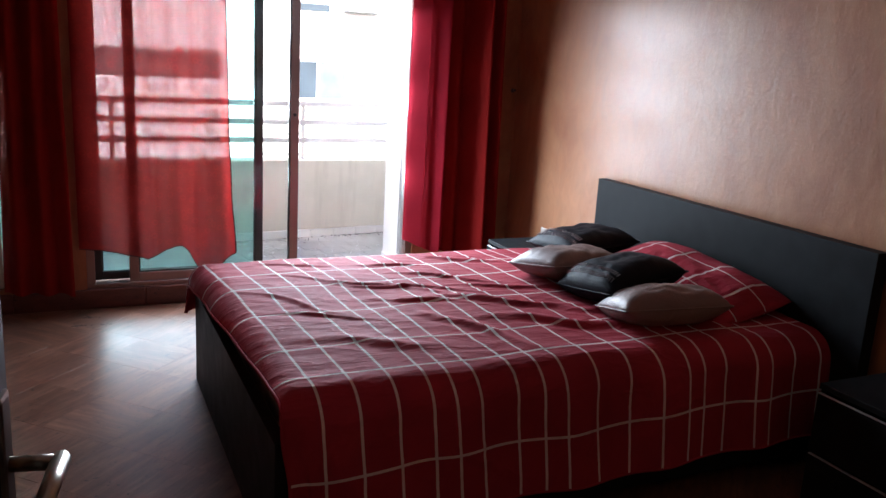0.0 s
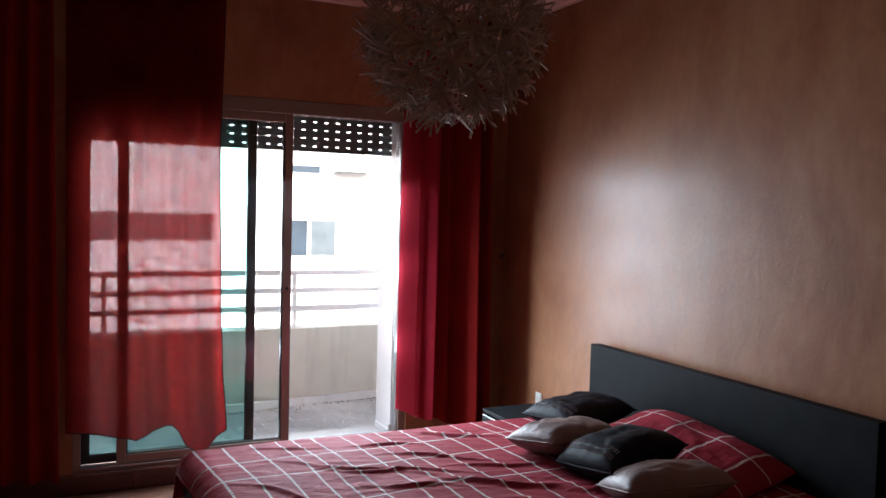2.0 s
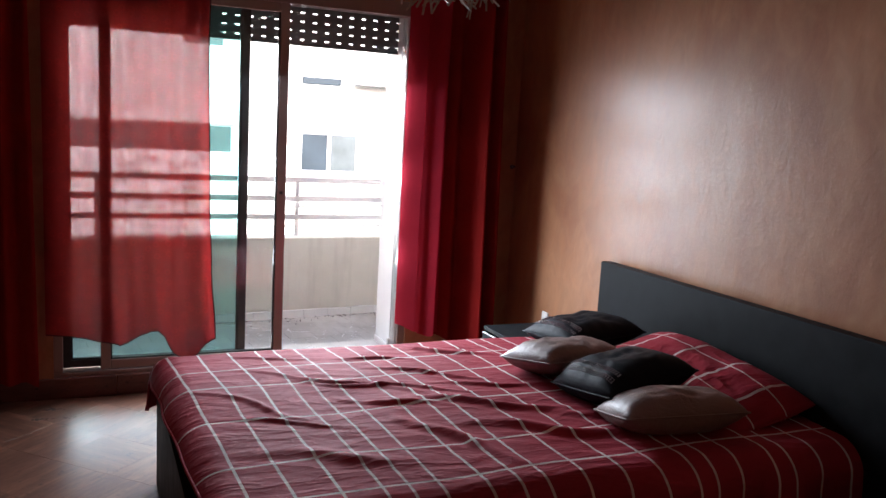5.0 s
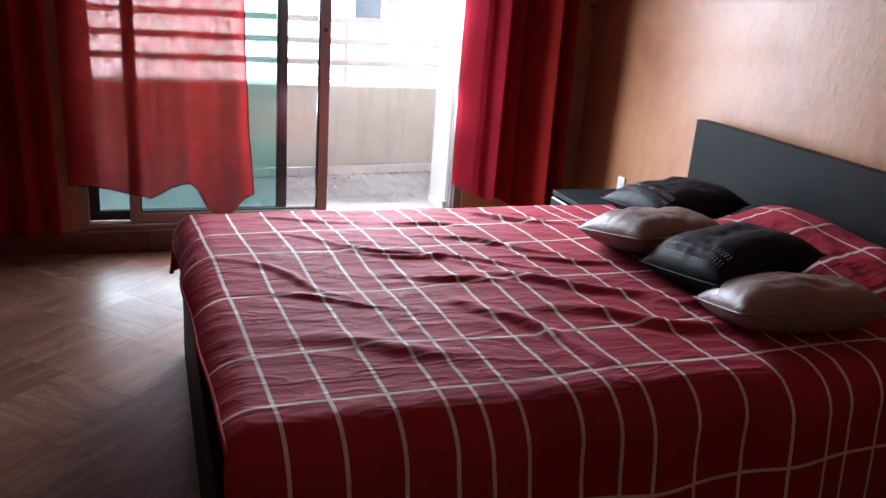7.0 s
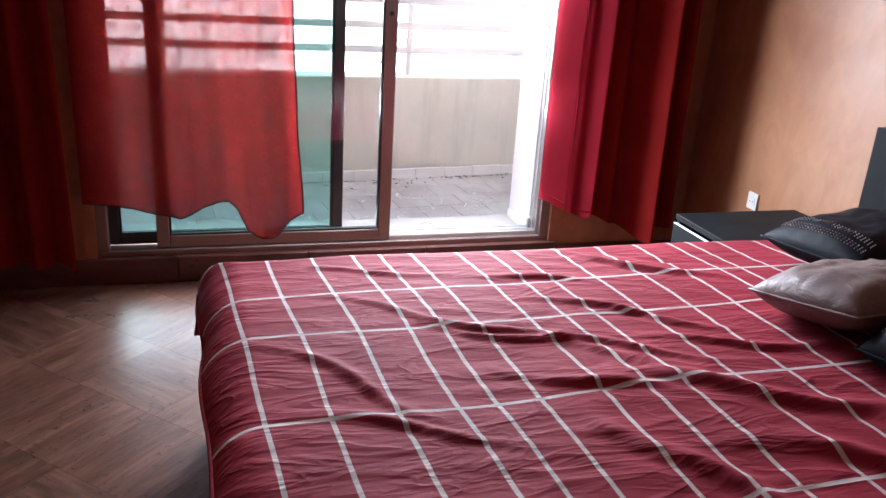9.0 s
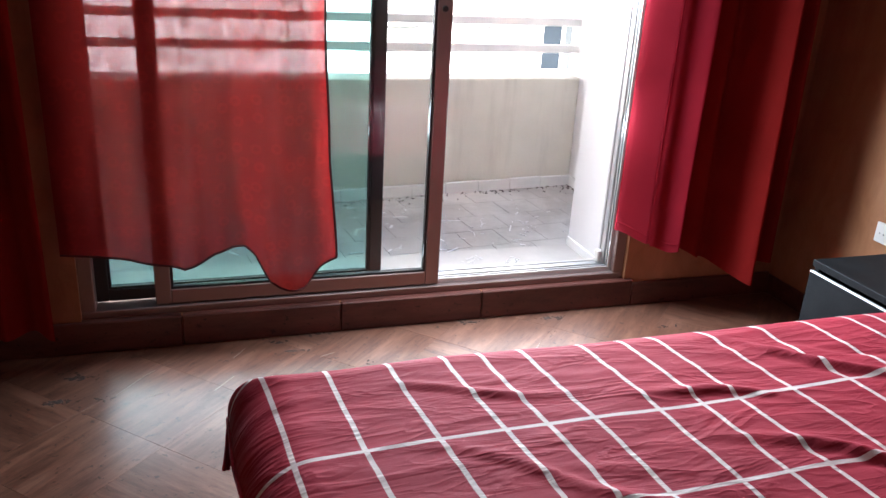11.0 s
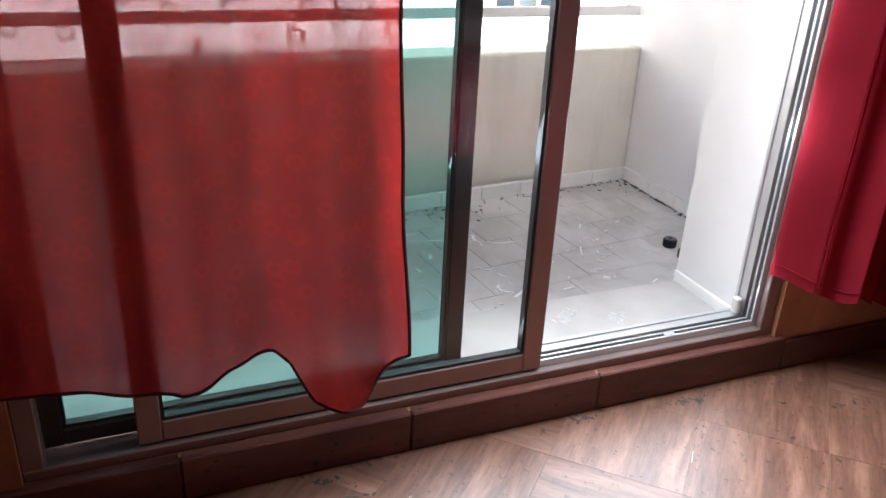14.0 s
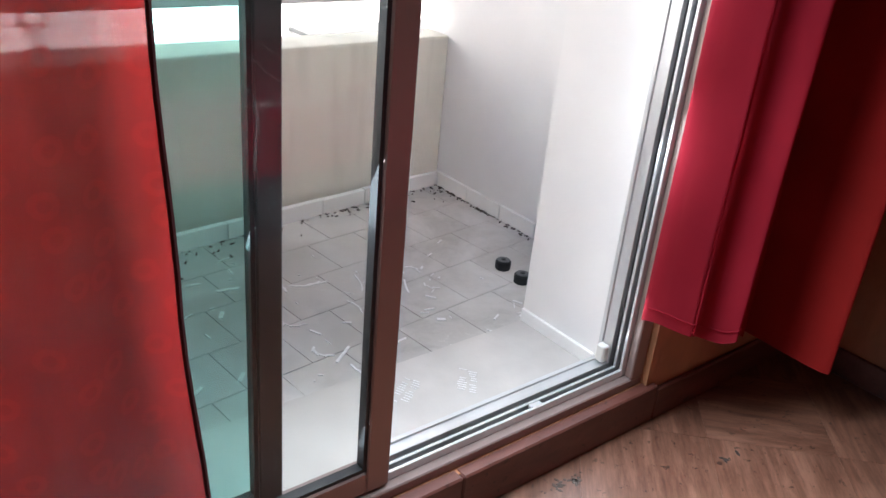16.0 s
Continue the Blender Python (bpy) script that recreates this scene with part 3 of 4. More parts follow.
part("slatted_base", box(-0.755, 1.40, -2.83, -1.30, 0.16, 0.22), M_BLACKWOOD, bed)
mattress = tagged(part("mattress", box(-0.72, 1.385, -2.80, -1.33, 0.22, 0.50, 0.05, seg=4), M_LINE, None, smooth=True),
                  "thick pale mattress hidden under the red duvet", "mattress")

LINES_X = [-0.765, -0.645, -0.520, -0.405, -0.328, -0.240, -0.105, -0.008, 0.076, 0.205, 0.344, 0.474, 0.596, 0.670, 0.775, 0.919, 0.994, 1.12, 1.25]
LINES_Y = [-1.005, -1.250, -1.585, -1.812, -2.160, -2.510, -2.725, -3.075]
LW = 0.0047


def grid_steps(a, b, n, lines):
    vals = set(round(a + (b - a) * i / n, 5) for i in range(n + 1))
    vals = {v for v in vals if all(abs(v - l) > LW * 1.6 for l in lines)}
    for l in lines:
        if a < l < b:
            vals.update((round(l - LW, 5), round(l + LW, 5)))
    return sorted(vals)


def roll(e, r, flare):
    """How far out and down a cloth goes that hangs e beyond an edge of radius r."""
    if e <= 0:
        return 0.0, 0.0
    a = min(e / r, math.pi / 2)
    rest = max(0.0, e - r * math.pi / 2)
    return r * math.sin(a) + flare * rest, r * (1 - math.cos(a)) + rest * 0.99


FOLDS = [  # creases: start, end, height, width
    (-0.45, -1.68, -0.04, -1.98, 0.018, 0.022), (-0.40, -1.76, 0.08, -2.10, 0.006, 0.020), (-0.30, -1.84, 0.22, -2.08, 0.014, 0.020),
    (0.02, -1.72, 0.32, -1.92, 0.018, 0.022), (-0.02, -2.12, 0.44, -2.34, 0.024, 0.034), (0.12, -2.40, 0.54, -2.60, 0.030, 0.040),
    (0.26, -1.42, 0.50, -1.62, 0.022, 0.024), (0.36, -1.40, 0.58, -1.54, -0.006, 0.022), (-0.13, -2.30, 0.04, -2.62, 0.022, 0.036),
    (-0.70, -1.88, -0.48, -2.15, 0.014, 0.022), (-0.08, -1.52, 0.14, -1.60, 0.014, 0.018), (0.42, -2.35, 0.72, -2.49, 0.020, 0.036),
    (-0.63, -2.45, -0.28, -2.58, 0.016, 0.045), (0.17, -1.98, 0.47, -2.06, 0.018, 0.022), (-0.23, -2.06, 0.02, -2.20, 0.018, 0.022),
    (-0.55, -1.40, -0.25, -1.48, 0.012, 0.020), (-0.66, -2.15, -0.35, -2.28, 0.014, 0.020), (0.10, -1.84, 0.30, -1.88, -0.006, 0.016)]


def wrinkle(x, y):
    h = 0.0
    for x0, y0, x1, y1, amp, wide in FOLDS:
        w = 0.72 * wide
        dx, dy = x1 - x0, y1 - y0
        ln = math.hypot(dx, dy)
        s = ((x - x0) * dx + (y - y0) * dy) / ln
        d = ((x - x0) * dy - (y - y0) * dx) / ln + 0.02 * math.sin(s * 14 + x0 * 9)
        s /= ln
        if -0.3 < s < 1.3 and abs(d) < w * 3:
            end = max(0.0, 1 - (max(0, -s, s - 1) / 0.3) ** 2) * (0.4 + 0.6 * math.sin(max(0, min(1, s)) * math.pi))
            h += 0.62 * amp * end * (math.exp(-(d / w) ** 2) - 0.3 * math.exp(-((d - w * 1.3) / w) ** 2))
    n = noise.noise(Vector((x * 2.4, y * 3.0, 1.7))) * 0.009
    n += (0.5 - abs(noise.noise(Vector((x * 4 - y * 3, y * 13 + x * 2, 9.1))))) * 0.0050
    n += (0.5 - abs(noise.noise(Vector((x * 9 + y * 2, y * 30 + x * 4, 3.3))))) * 0.0010
    n += noise.noise(Vector((x * 24, y * 60, 2.0))) * 0.0005
    return h + n


TOPX, TOPY0, TOPY1, RAD = -0.71, -2.755, -1.335, 0.115


DUVET_EDGES = []


def duvet():
    us = grid_steps(-0.885, 1.38, 270, LINES_X)
    vs = grid_steps(-3.27, -1.02, 340, LINES_Y)
    bm = bmesh.new()
    rows = []
    for u in us:
        row = []
        for v in vs:
            # the stripes lean a little and bend with the creases
            skew = -0.060 * (v + 1.24)
            uu, vv = u + skew, v + 0.02 * (u + 0.3) + 0.012 * noise.noise(Vector((u * 2.2, v * 2.2, 7)))
            uu += 0.012 * noise.noise(Vector((u * 2.6, v * 2.6, 3)))
            ex, en, ef = TOPX - uu, TOPY0 - vv, vv - TOPY1
            ox, dx = roll(ex, RAD, 0.10)
            oy, dy = roll(max(en, ef), RAD, 0.06)
            drop = max(dx, dy) + 0.30 * min(dx, dy)
            # the loose corner of the cover stands out in a point
            peak = min(1.0, max(0.0, min(ex, ef) / 0.16))
            drop -= 0.015 * peak
            x = max(uu, TOPX) - ox - 0.012 * peak
            y = min(max(vv, TOPY0), TOPY1) + (-oy if en > ef else oy)
            w = wrinkle(u, v)
            side = min(1.0, drop / 0.15)
            rip = 0.012 * math.sin(u * 15 + 2 * noise.noise(Vector((u * 3, v, 0)))) * side if oy > 0 else 0.0
            ripx = 0.010 * math.sin(v * 13 + 1.0) * side if ox > 0 else 0.0
            # soft puff of the filling, thinner towards the pillows
            puff = 0.018 * math.sin(max(0, min(1, (v - TOPY0) / (TOPY1 - TOPY0))) * math.pi)
            z = 0.572 + puff - drop + w * (1 - side)
            if u > 0.9:
                z -= 0.02 * (u - 0.9)
            row.append(bm.verts.new((x - ripx - w * side * 0.5, y + (rip if en <= ef else -rip), z)))
        rows.append(row)

    def on_line(a, b, lines):
        c = (a + b) / 2
        return any(abs(c - l) < LW for l in lines)

    for i in range(len(us) - 1):
        for j in range(len(vs) - 1):
            f = bm.faces.new((rows[i][j], rows[i + 1][j], rows[i + 1][j + 1], rows[i][j + 1]))
            f.material_index = 1 if on_line(us[i], us[i + 1], LINES_X) or on_line(vs[j], vs[j + 1], LINES_Y) else 0
            f.smooth = True
    for border in ([r[0] for r in rows], rows[0], [r[-1] for r in rows]):
        DUVET_EDGES.append([v.co.copy() for v in border][::4])
    me = mesh_of(bm, "duvet", [M_DUVET, M_LINE])
    ob = new("duvet", me)
    sol = ob.modifiers.new("thickness", "SOLIDIFY")
    sol.thickness, sol.offset = 0.012, -1.0
    return tagged(ob, "crumpled red duvet cover with white window-pane stripes over the bed", "duvet")


cover = duvet()


def cushion_mesh(name, w, d, h, mats, seed, n=34, lines=None, stud=None):
    """A stuffed cushion with pinched corners and creases; the lower half is flatter."""
    bm = bmesh.new()
    grids = []
    for sgn in (1, -1):
        g = []
        for i in range(n + 1):
            r = []
            for j in range(n + 1):
                u, v = -1 + 2 * i / n, -1 + 2 * j / n
                if sgn < 0 and (i in (0, n) or j in (0, n)):
                    r.append(grids[0][i][j])
                    continue
                body = max(0.0, (1 - u ** 4) * (1 - v ** 4)) ** 0.62
                body *= 0.82 + 0.18 * math.cos(u * 1.4) * math.cos(v * 1.4)
                x = u * w / 2 * (1 - 0.05 * v * v - 0.03 * (1 - v * v) * abs(u))
                y = v * d / 2 * (1 - 0.05 * u * u - 0.03 * (1 - u * u) * abs(v))
                p = Vector((u * 1.6 + seed, v * 1.6, seed * 3.1))
                wr = noise.noise(p * 1.3) * 0.011 + (0.5 - abs(noise.noise(p * 2.4))) * 0.012 * body
                edge = max(abs(u), abs(v))
                wr += 0.010 * math.sin(math.atan2(v, u) * 17 + seed) * max(0, edge - 0.62) * body
                z = sgn * (h / 2 * body * (1.0 if sgn > 0 else 0.95)) + wr * body * (1 if sgn > 0 else 0.3)
                r.append(bm.verts.new((x, y, z)))
            g.append(r)
        grids.append(g)
        for i in range(n):
            for j in range(n):
                q = (g[i][j], g[i + 1][j], g[i + 1][j + 1], g[i][j + 1])
                f = bm.faces.new(q if sgn > 0 else q[::-1])
                f.smooth = True
                if lines and (i in lines[0] or j in lines[1]):
                    f.material_index = 1
    return mesh_of(bm, name, mats)


def piping_mesh(w, d, r, seed):
    """The seam that runs round the edge of a cushion."""
    bm = bmesh.new()
    pts = []
    k = 20
    for a, b in (((-1, -1), (1, -1)), ((1, -1), (1, 1)), ((1, 1), (-1, 1)), ((-1, 1), (-1, -1))):
        for i in range(k):
            s = i / k
            u, v = a[0] + (b[0] - a[0]) * s, a[1] + (b[1] - a[1]) * s
            pts.append(Vector((u * w / 2 * (1 - 0.05 * v * v - 0.03 * (1 - v * v) * abs(u)), v * d / 2 * (1 - 0.05 * u * u - 0.03 * (1 - u * u) * abs(v)), 0)))
    rings = []
    for i, p in enumerate(pts):
        t = (pts[(i + 1) % len(pts)] - pts[i - 1]).normalized()
        nrm = Vector((t.y, -t.x, 0))
        rings.append([bm.verts.new(p + nrm * (r * math.cos(a)) + Vector((0, 0, r * math.sin(a)))) for a in (0, 1.57, 3.14, 4.71)])
    for i in range(len(rings)):
        a, b = rings[i], rings[(i + 1) % len(rings)]
        for j in range(4):
            bm.faces.new((a[j], b[j], b[(j + 1) % 4], a[(j + 1) % 4]))
    return bm


def cushion(name, m, w, d, h, mat, seed, label, studs=0, lines=None, category="cushion"):
    ob = new(name, cushion_mesh(name, w, d, h, mat if isinstance(mat, list) else [mat], seed, n=72 if lines else 34, lines=lines))
    ob.matrix_world = m
    tagged(ob, label, category)
    p = new("seam", mesh_of(piping_mesh(w, d, 0.0035, seed), "seam", mat[0] if isinstance(mat, list) else mat, True))
    p.parent = ob
    if studs:
        b = bmesh.new()
        for row in range(6):
            for i in range(26):
                u, v = -0.80 + row * 0.034 + (0.05 if row > 2 else 0.0), -0.78 + i * 0.061
                body = max(0.0, (1 - u ** 4) * (1 - v ** 4)) ** 0.62 * (0.82 + 0.18 * math.cos(u * 1.4) * math.cos(v * 1.4))
                pp = Vector((u * 1.6 + seed, v * 1.6, seed * 3.1))
                wr = noise.noise(pp * 1.3) * 0.011 + (0.5 - abs(noise.noise(pp * 2.4))) * 0.012 * body
                z = h / 2 * body + wr * body
                c = bmesh.new()
                bmesh.ops.create_uvsphere(c, u_segments=5, v_segments=3, radius=0.0024)
                bmesh.ops.translate(c, vec=(u * w / 2 * 0.985, v * d / 2 * 0.985, z + 0.001), verts=c.verts)
                join(b, c)
        o = new("stud_band", mesh_of(b, "stud_band", M_STUD))
        o.parent = ob
        o["label"] = "silver beaded band"
    return ob


cushion("bed_pillow", pose(1.18, -2.25, 0.626, 5, -11, 2), 0.46, 0.84, 0.18, [M_DUVET, M_LINE], 1.3,
        "plump red pillow with white window-pane stripes against the headboard", lines=((19, 45), (9, 25, 42, 59)), category="pillow")
cushion("cushion", pose(1.055, -1.62, 0.668, -4, -3, 6), 0.46, 0.38, 0.15, M_BLACKSATIN, 2.2,
        "black satin cushion with a silver beaded band beside the headboard", studs=1)
cushion("cushion", pose(0.76, -1.94, 0.655, -9, 4, 12), 0.49, 0.31, 0.155, M_SATIN, 3.7, "shiny beige satin cushion lying on the duvet")
cushion("cushion", pose(0.785, -2.30, 0.682, -8, -9, 5), 0.43, 0.38, 0.18, M_BLACKSATIN, 4.4,
        "black satin cushion with a silver beaded band leaning on the pillow", studs=1)
cushion("cushion", pose(0.79, -2.575, 0.642, -12, -1, -9), 0.48, 0.27, 0.16, M_SATIN, 5.2, "shiny beige satin cushion at the edge of the bed")


# ---- bedside tables ----
def nightstand(x0, x1, y0, y1, h, label):
    n = thing("nightstand", ((x0 + x1) / 2, (y0 + y1) / 2, 0), label, "bedside table", "bedside tables")
    part("side_panel", box(x0 + 0.018, x1, y0, y0 + 0.018, 0, h - 0.022, 0.0015), M_BLACKWOOD, n)
    part("side_panel", box(x0 + 0.018, x1, y1 - 0.018, y1, 0, h - 0.022, 0.0015), M_BLACKWOOD, n)
    part("top", box(x0 + 0.006, x1, y0, y1, h - 0.022, h, 0.002), M_BLACKWOOD, n)
    part("back_panel", box(x1 - 0.01, x1, y0 + 0.018, y1 - 0.018, 0, h - 0.022), M_BLACKWOOD, n)
    half = (h - 0.05) / 2
    for z in (0.02, 0.02 + half + 0.004):
        dr = part("drawer", box(x0, x0 + 0.018, y0 + 0.002, y1 - 0.002, z, z + half - 0.012, 0.0015), M_BLACKWOOD, n)
        # a silver strip draws the light caught along the drawer's top edge
        part("edge", box(x0 + 0.001, x0 + 0.014, y0 + 0.002, y1 - 0.002, z + half - 0.012, z + half - 0.009, 0.0008), M_ALU_LIGHT, dr, "pale strip for the glint on the drawer's top edge")
    return n


nightstand(0.935, 1.484, -1.205, -0.820, 0.503, "black-brown bedside table with two plain drawers by the wall")
nightstand(1.06, 1.484, -3.50, -3.11, 0.503, "black-brown bedside table with glint strips on its drawers beside the bed in shadow")

# ---- curtains ----


def smooth_at(x, pts):
    if x <= pts[0][0]:
        return pts[0][1]
    for (x0, v0), (x1, v1) in zip(pts, pts[1:]):
        if x <= x1:
            s = (x - x0) / (x1 - x0)
            s = s * s * (3 - 2 * s)
            return v0 + (v1 - v0) * s
    return pts[-1][1]


def curtain_sheet(x0, x1, ztop, hem, depth, nx, nz, x_of=None):
    bm = bmesh.new()
    rows = []
    for i in range(nx + 1):
        s = i / nx
        x = x0 + (x1 - x0) * s
        zb = hem(x)
        col = []
        for j in range(nz + 1):
            k = j / nz
            z = zb + (ztop - zb) * k
            xx = x_of(x, k) if x_of else x
            col.append(bm.verts.new((xx, depth(x, k), z)))
        rows.append(col)
    for i in range(nx):
        for j in range(nz):
            f = bm.faces.new((rows[i][j], rows[i + 1][j], rows[i + 1][j + 1], rows[i][j + 1]))
            f.smooth = True
    return bm


def strip_along(points, r, seg=5):
    bm = bmesh.new()
    rings = []
    for i, p in enumerate(points):
        p = Vector(p)
        t = (Vector(points[min(i + 1, len(points) - 1)]) - Vector(points[max(i - 1, 0)])).normalized()
        a = t.orthogonal().normalized()
        b = t.cross(a)
        rings.append([bm.verts.new(p + (a * math.cos(w) + b * math.sin(w)) * r) for w in [2 * math.pi * k / seg for k in range(seg)]])
    for a, b in zip(rings, rings[1:]):
        for j in range(seg):
            bm.faces.new((a[j], a[(j + 1) % seg], b[(j + 1) % seg], b[j]))
    bm.faces.new(rings[0][::-1])
    bm.faces.new(rings[-1])
    return bm


for edge in DUVET_EDGES:
    part("hem", strip_along(edge, 0.005), M_DUVET, cover, "sewn hem", True)


def voile_y(x, k):
    soft = 1 - 0.35 * k
    y = -0.066
    for c, w, a in ((-1.08, 0.05, 0.008), (-0.93, 0.06, 0.012), (-0.86, 0.035, -0.014), (-0.71, 0.05, 0.020), (-0.63, 0.03, -0.010), (-0.55, 0.055, -0.028), (-0.45, 0.04, 0.010), (-0.39, 0.02, -0.008)):
        cc = c + 0.015 * k
        y += 1.8 * a * soft * math.exp(-((x - cc) / w) ** 2)
    return y + 0.004 * noise.noise(Vector((x * 6, k * 4, 1)))


def edge_in(k):
    """How far the free edge of the panel leans in, by height."""
    return smooth_at(k, [(0, 0), (0.16, 0.026), (0.30, 0.040), (0.62, 0.052), (1.0, 0.030)])


HEM = [(-1.27, 0.366), (-1.16, 0.353), (-1.02, 0.318), (-0.90, 0.285), (-0.86, 0.312), (-0.80, 0.340), (-0.745, 0.353), (-0.70, 0.350),
       (-0.668, 0.322), (-0.646, 0.275), (-0.625, 0.235), (-0.595, 0.215), (-0.57, 0.208), (-0.51, 0.208), (-0.485, 0.224), (-0.45, 0.262), (-0.396, 0.305)]


def voile_hem(x):
    """The hem dips and rises in one wide wave."""
    for (x0, z0), (x1, z1) in zip(HEM, HEM[1:]):
        if x <= x1:
            return z0 + (z1 - z0) * max(0.0, (x - x0) / (x1 - x0))
    return HEM[-1][1]


left = thing("curtain", (-0.8, -0.07, 0.3), "thin red curtain panel with a dark hem, glowing in the daylight", "curtain", "curtains at the balcony door")
part("cloth", curtain_sheet(-1.27, -0.396, ZK, voile_hem, voile_y, 240, 60, lambda x, k: x - edge_in(k) * max(0.0, (x + 1.27) / 0.874)), M_CURTAIN, left)
hem_pts = [(-1.27 + 0.874 * i / 180, voile_y(-1.27 + 0.874 * i / 180, 0), voile_hem(-1.27 + 0.874 * i / 180)) for i in range(181)]
part("hem", strip_along(hem_pts, 0.004), M_HEM, left, "dark stitched hem")
part("side_hem", strip_along([(-0.396 - edge_in(k / 40), voile_y(-0.396, k / 40), voile_hem(-0.396) + (ZK - voile_hem(-0.396)) * k / 40) for k in range(41)], 0.004), M_HEM, left, "dark stitched side seam")


def fold_y(x, k):
    return -0.115 + 0.040 * math.sin((x + 1.6) * 58 + 0.8 * math.sin(k * 3)) * (0.75 + 0.25 * (1 - k)) + 0.006 * noise.noise(Vector((x * 9, k * 5, 3)))


bunch = thing("curtain", (-1.43, -0.11, 0.1), "heavy red curtain gathered in dark vertical folds", "curtain", "curtains at the balcony door")
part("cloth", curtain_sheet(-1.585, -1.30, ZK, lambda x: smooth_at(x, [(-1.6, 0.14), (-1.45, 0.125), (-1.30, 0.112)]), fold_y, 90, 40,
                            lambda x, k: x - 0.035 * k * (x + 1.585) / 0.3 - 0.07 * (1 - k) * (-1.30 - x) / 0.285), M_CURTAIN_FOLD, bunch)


def right_y(x, k):
    y = -0.018 - 0.10 * max(0.0, min(1.0, (x - 0.715) / 0.125)) - 0.03 * max(0.0, (x - 0.84) / 0.2)
    if x > 0.815:
        y += (0.024 + 0.012 * (1 - k)) * math.sin((x - 0.82) * 38 + 0.7 * math.sin(2 * k))
    y += (-0.055 - y) * smooth_at(x, [(0.925, 0.0), (0.955, 1.0)])
    return y + 0.005 * noise.noise(Vector((x * 8, k * 5, 6)))


pink = thing("curtain", (0.85, -0.06, 0.3), "red curtain coloured rosier for the daylight at its edge, with a stitched seam", "curtain", "curtains at the balcony door")
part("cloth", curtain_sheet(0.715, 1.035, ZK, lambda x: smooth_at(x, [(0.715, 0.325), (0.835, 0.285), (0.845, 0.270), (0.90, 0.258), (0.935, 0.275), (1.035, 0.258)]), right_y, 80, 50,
                            lambda x, k: x + 0.015 * k), M_CURTAIN_LIT, pink)
part("seam", strip_along([(0.826 + 0.015 * k / 30, right_y(0.826, k / 30) - 0.004, 0.30 + (ZK - 0.30) * k / 30) for k in range(31)], 0.0025), M_CURTAIN_LIT, pink, "stitched seam")
part("hem", strip_along([(0.72 + 0.31 * i / 40, right_y(0.72 + 0.31 * i / 40, 0.01) - 0.003, 0.035 + smooth_at(0.72 + 0.31 * i / 40, [(0.715, 0.325), (0.835, 0.285), (0.845, 0.270), (0.90, 0.258), (0.935, 0.275), (1.035, 0.258)])) for i in range(41)], 0.0018), M_CURTAIN_LIT, pink, "stitched hem line")
folds = thing("curtain", (1.15, -0.15, 0.2), "deep red curtain hanging in dark folds beside the wall", "curtain", "curtains at the balcony door")


def far_y(x, k):
    out = smooth_at(x, [(1.085, 0.0), (1.135, 1.0)])      # the inner part hangs back against the wall
    y = -0.078 - 0.085 * out + (0.020 + 0.030 * out + 0.012 * (1 - k)) * math.sin((x - 1.0776) * 46 + 0.35 * math.sin(3 * k))
    return y - 0.075 * math.exp(-((x - 1.180) / 0.032) ** 2) + 0.005 * noise.noise(Vector((x * 8, k * 5, 8)))


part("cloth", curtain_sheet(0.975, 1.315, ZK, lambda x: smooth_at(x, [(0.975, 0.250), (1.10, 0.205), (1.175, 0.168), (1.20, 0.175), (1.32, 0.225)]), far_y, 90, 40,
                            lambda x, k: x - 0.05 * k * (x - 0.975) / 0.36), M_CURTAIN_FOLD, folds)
curtain_rail = tagged(part("curtain_rail", box(XL + 0.05, XR - 0.05, -0.125, -0.085, ZK - 0.010, ZK, 0.003), M_CORN), "slim pale curtain rail under the cornice", "curtain rail")

# ---- lamp ----
LC = Vector((0.045, -2.15, 2.325))
lamp = thing("pendant_lamp", LC, "large spherical pendant lamp of brown paper flowers", "pendant lamp")
part("cord", tube((LC.x, LC.y, LC.z), (LC.x, LC.y, ZC - 0.05), 0.004, seg=8), M_RUBBER, lamp)
part("canopy", tube((LC.x, LC.y, ZC - 0.05), (LC.x, LC.y, ZC), 0.03, 0.05, 20), M_PLASTIC, lamp)
core = bmesh.new()
bmesh.ops.create_icosphere(core, subdivisions=3, radius=0.045)
bmesh.ops.translate(core, vec=LC, verts=core.verts)
part("core", core, M_PAPER, lamp, "brown core of the lamp", True)


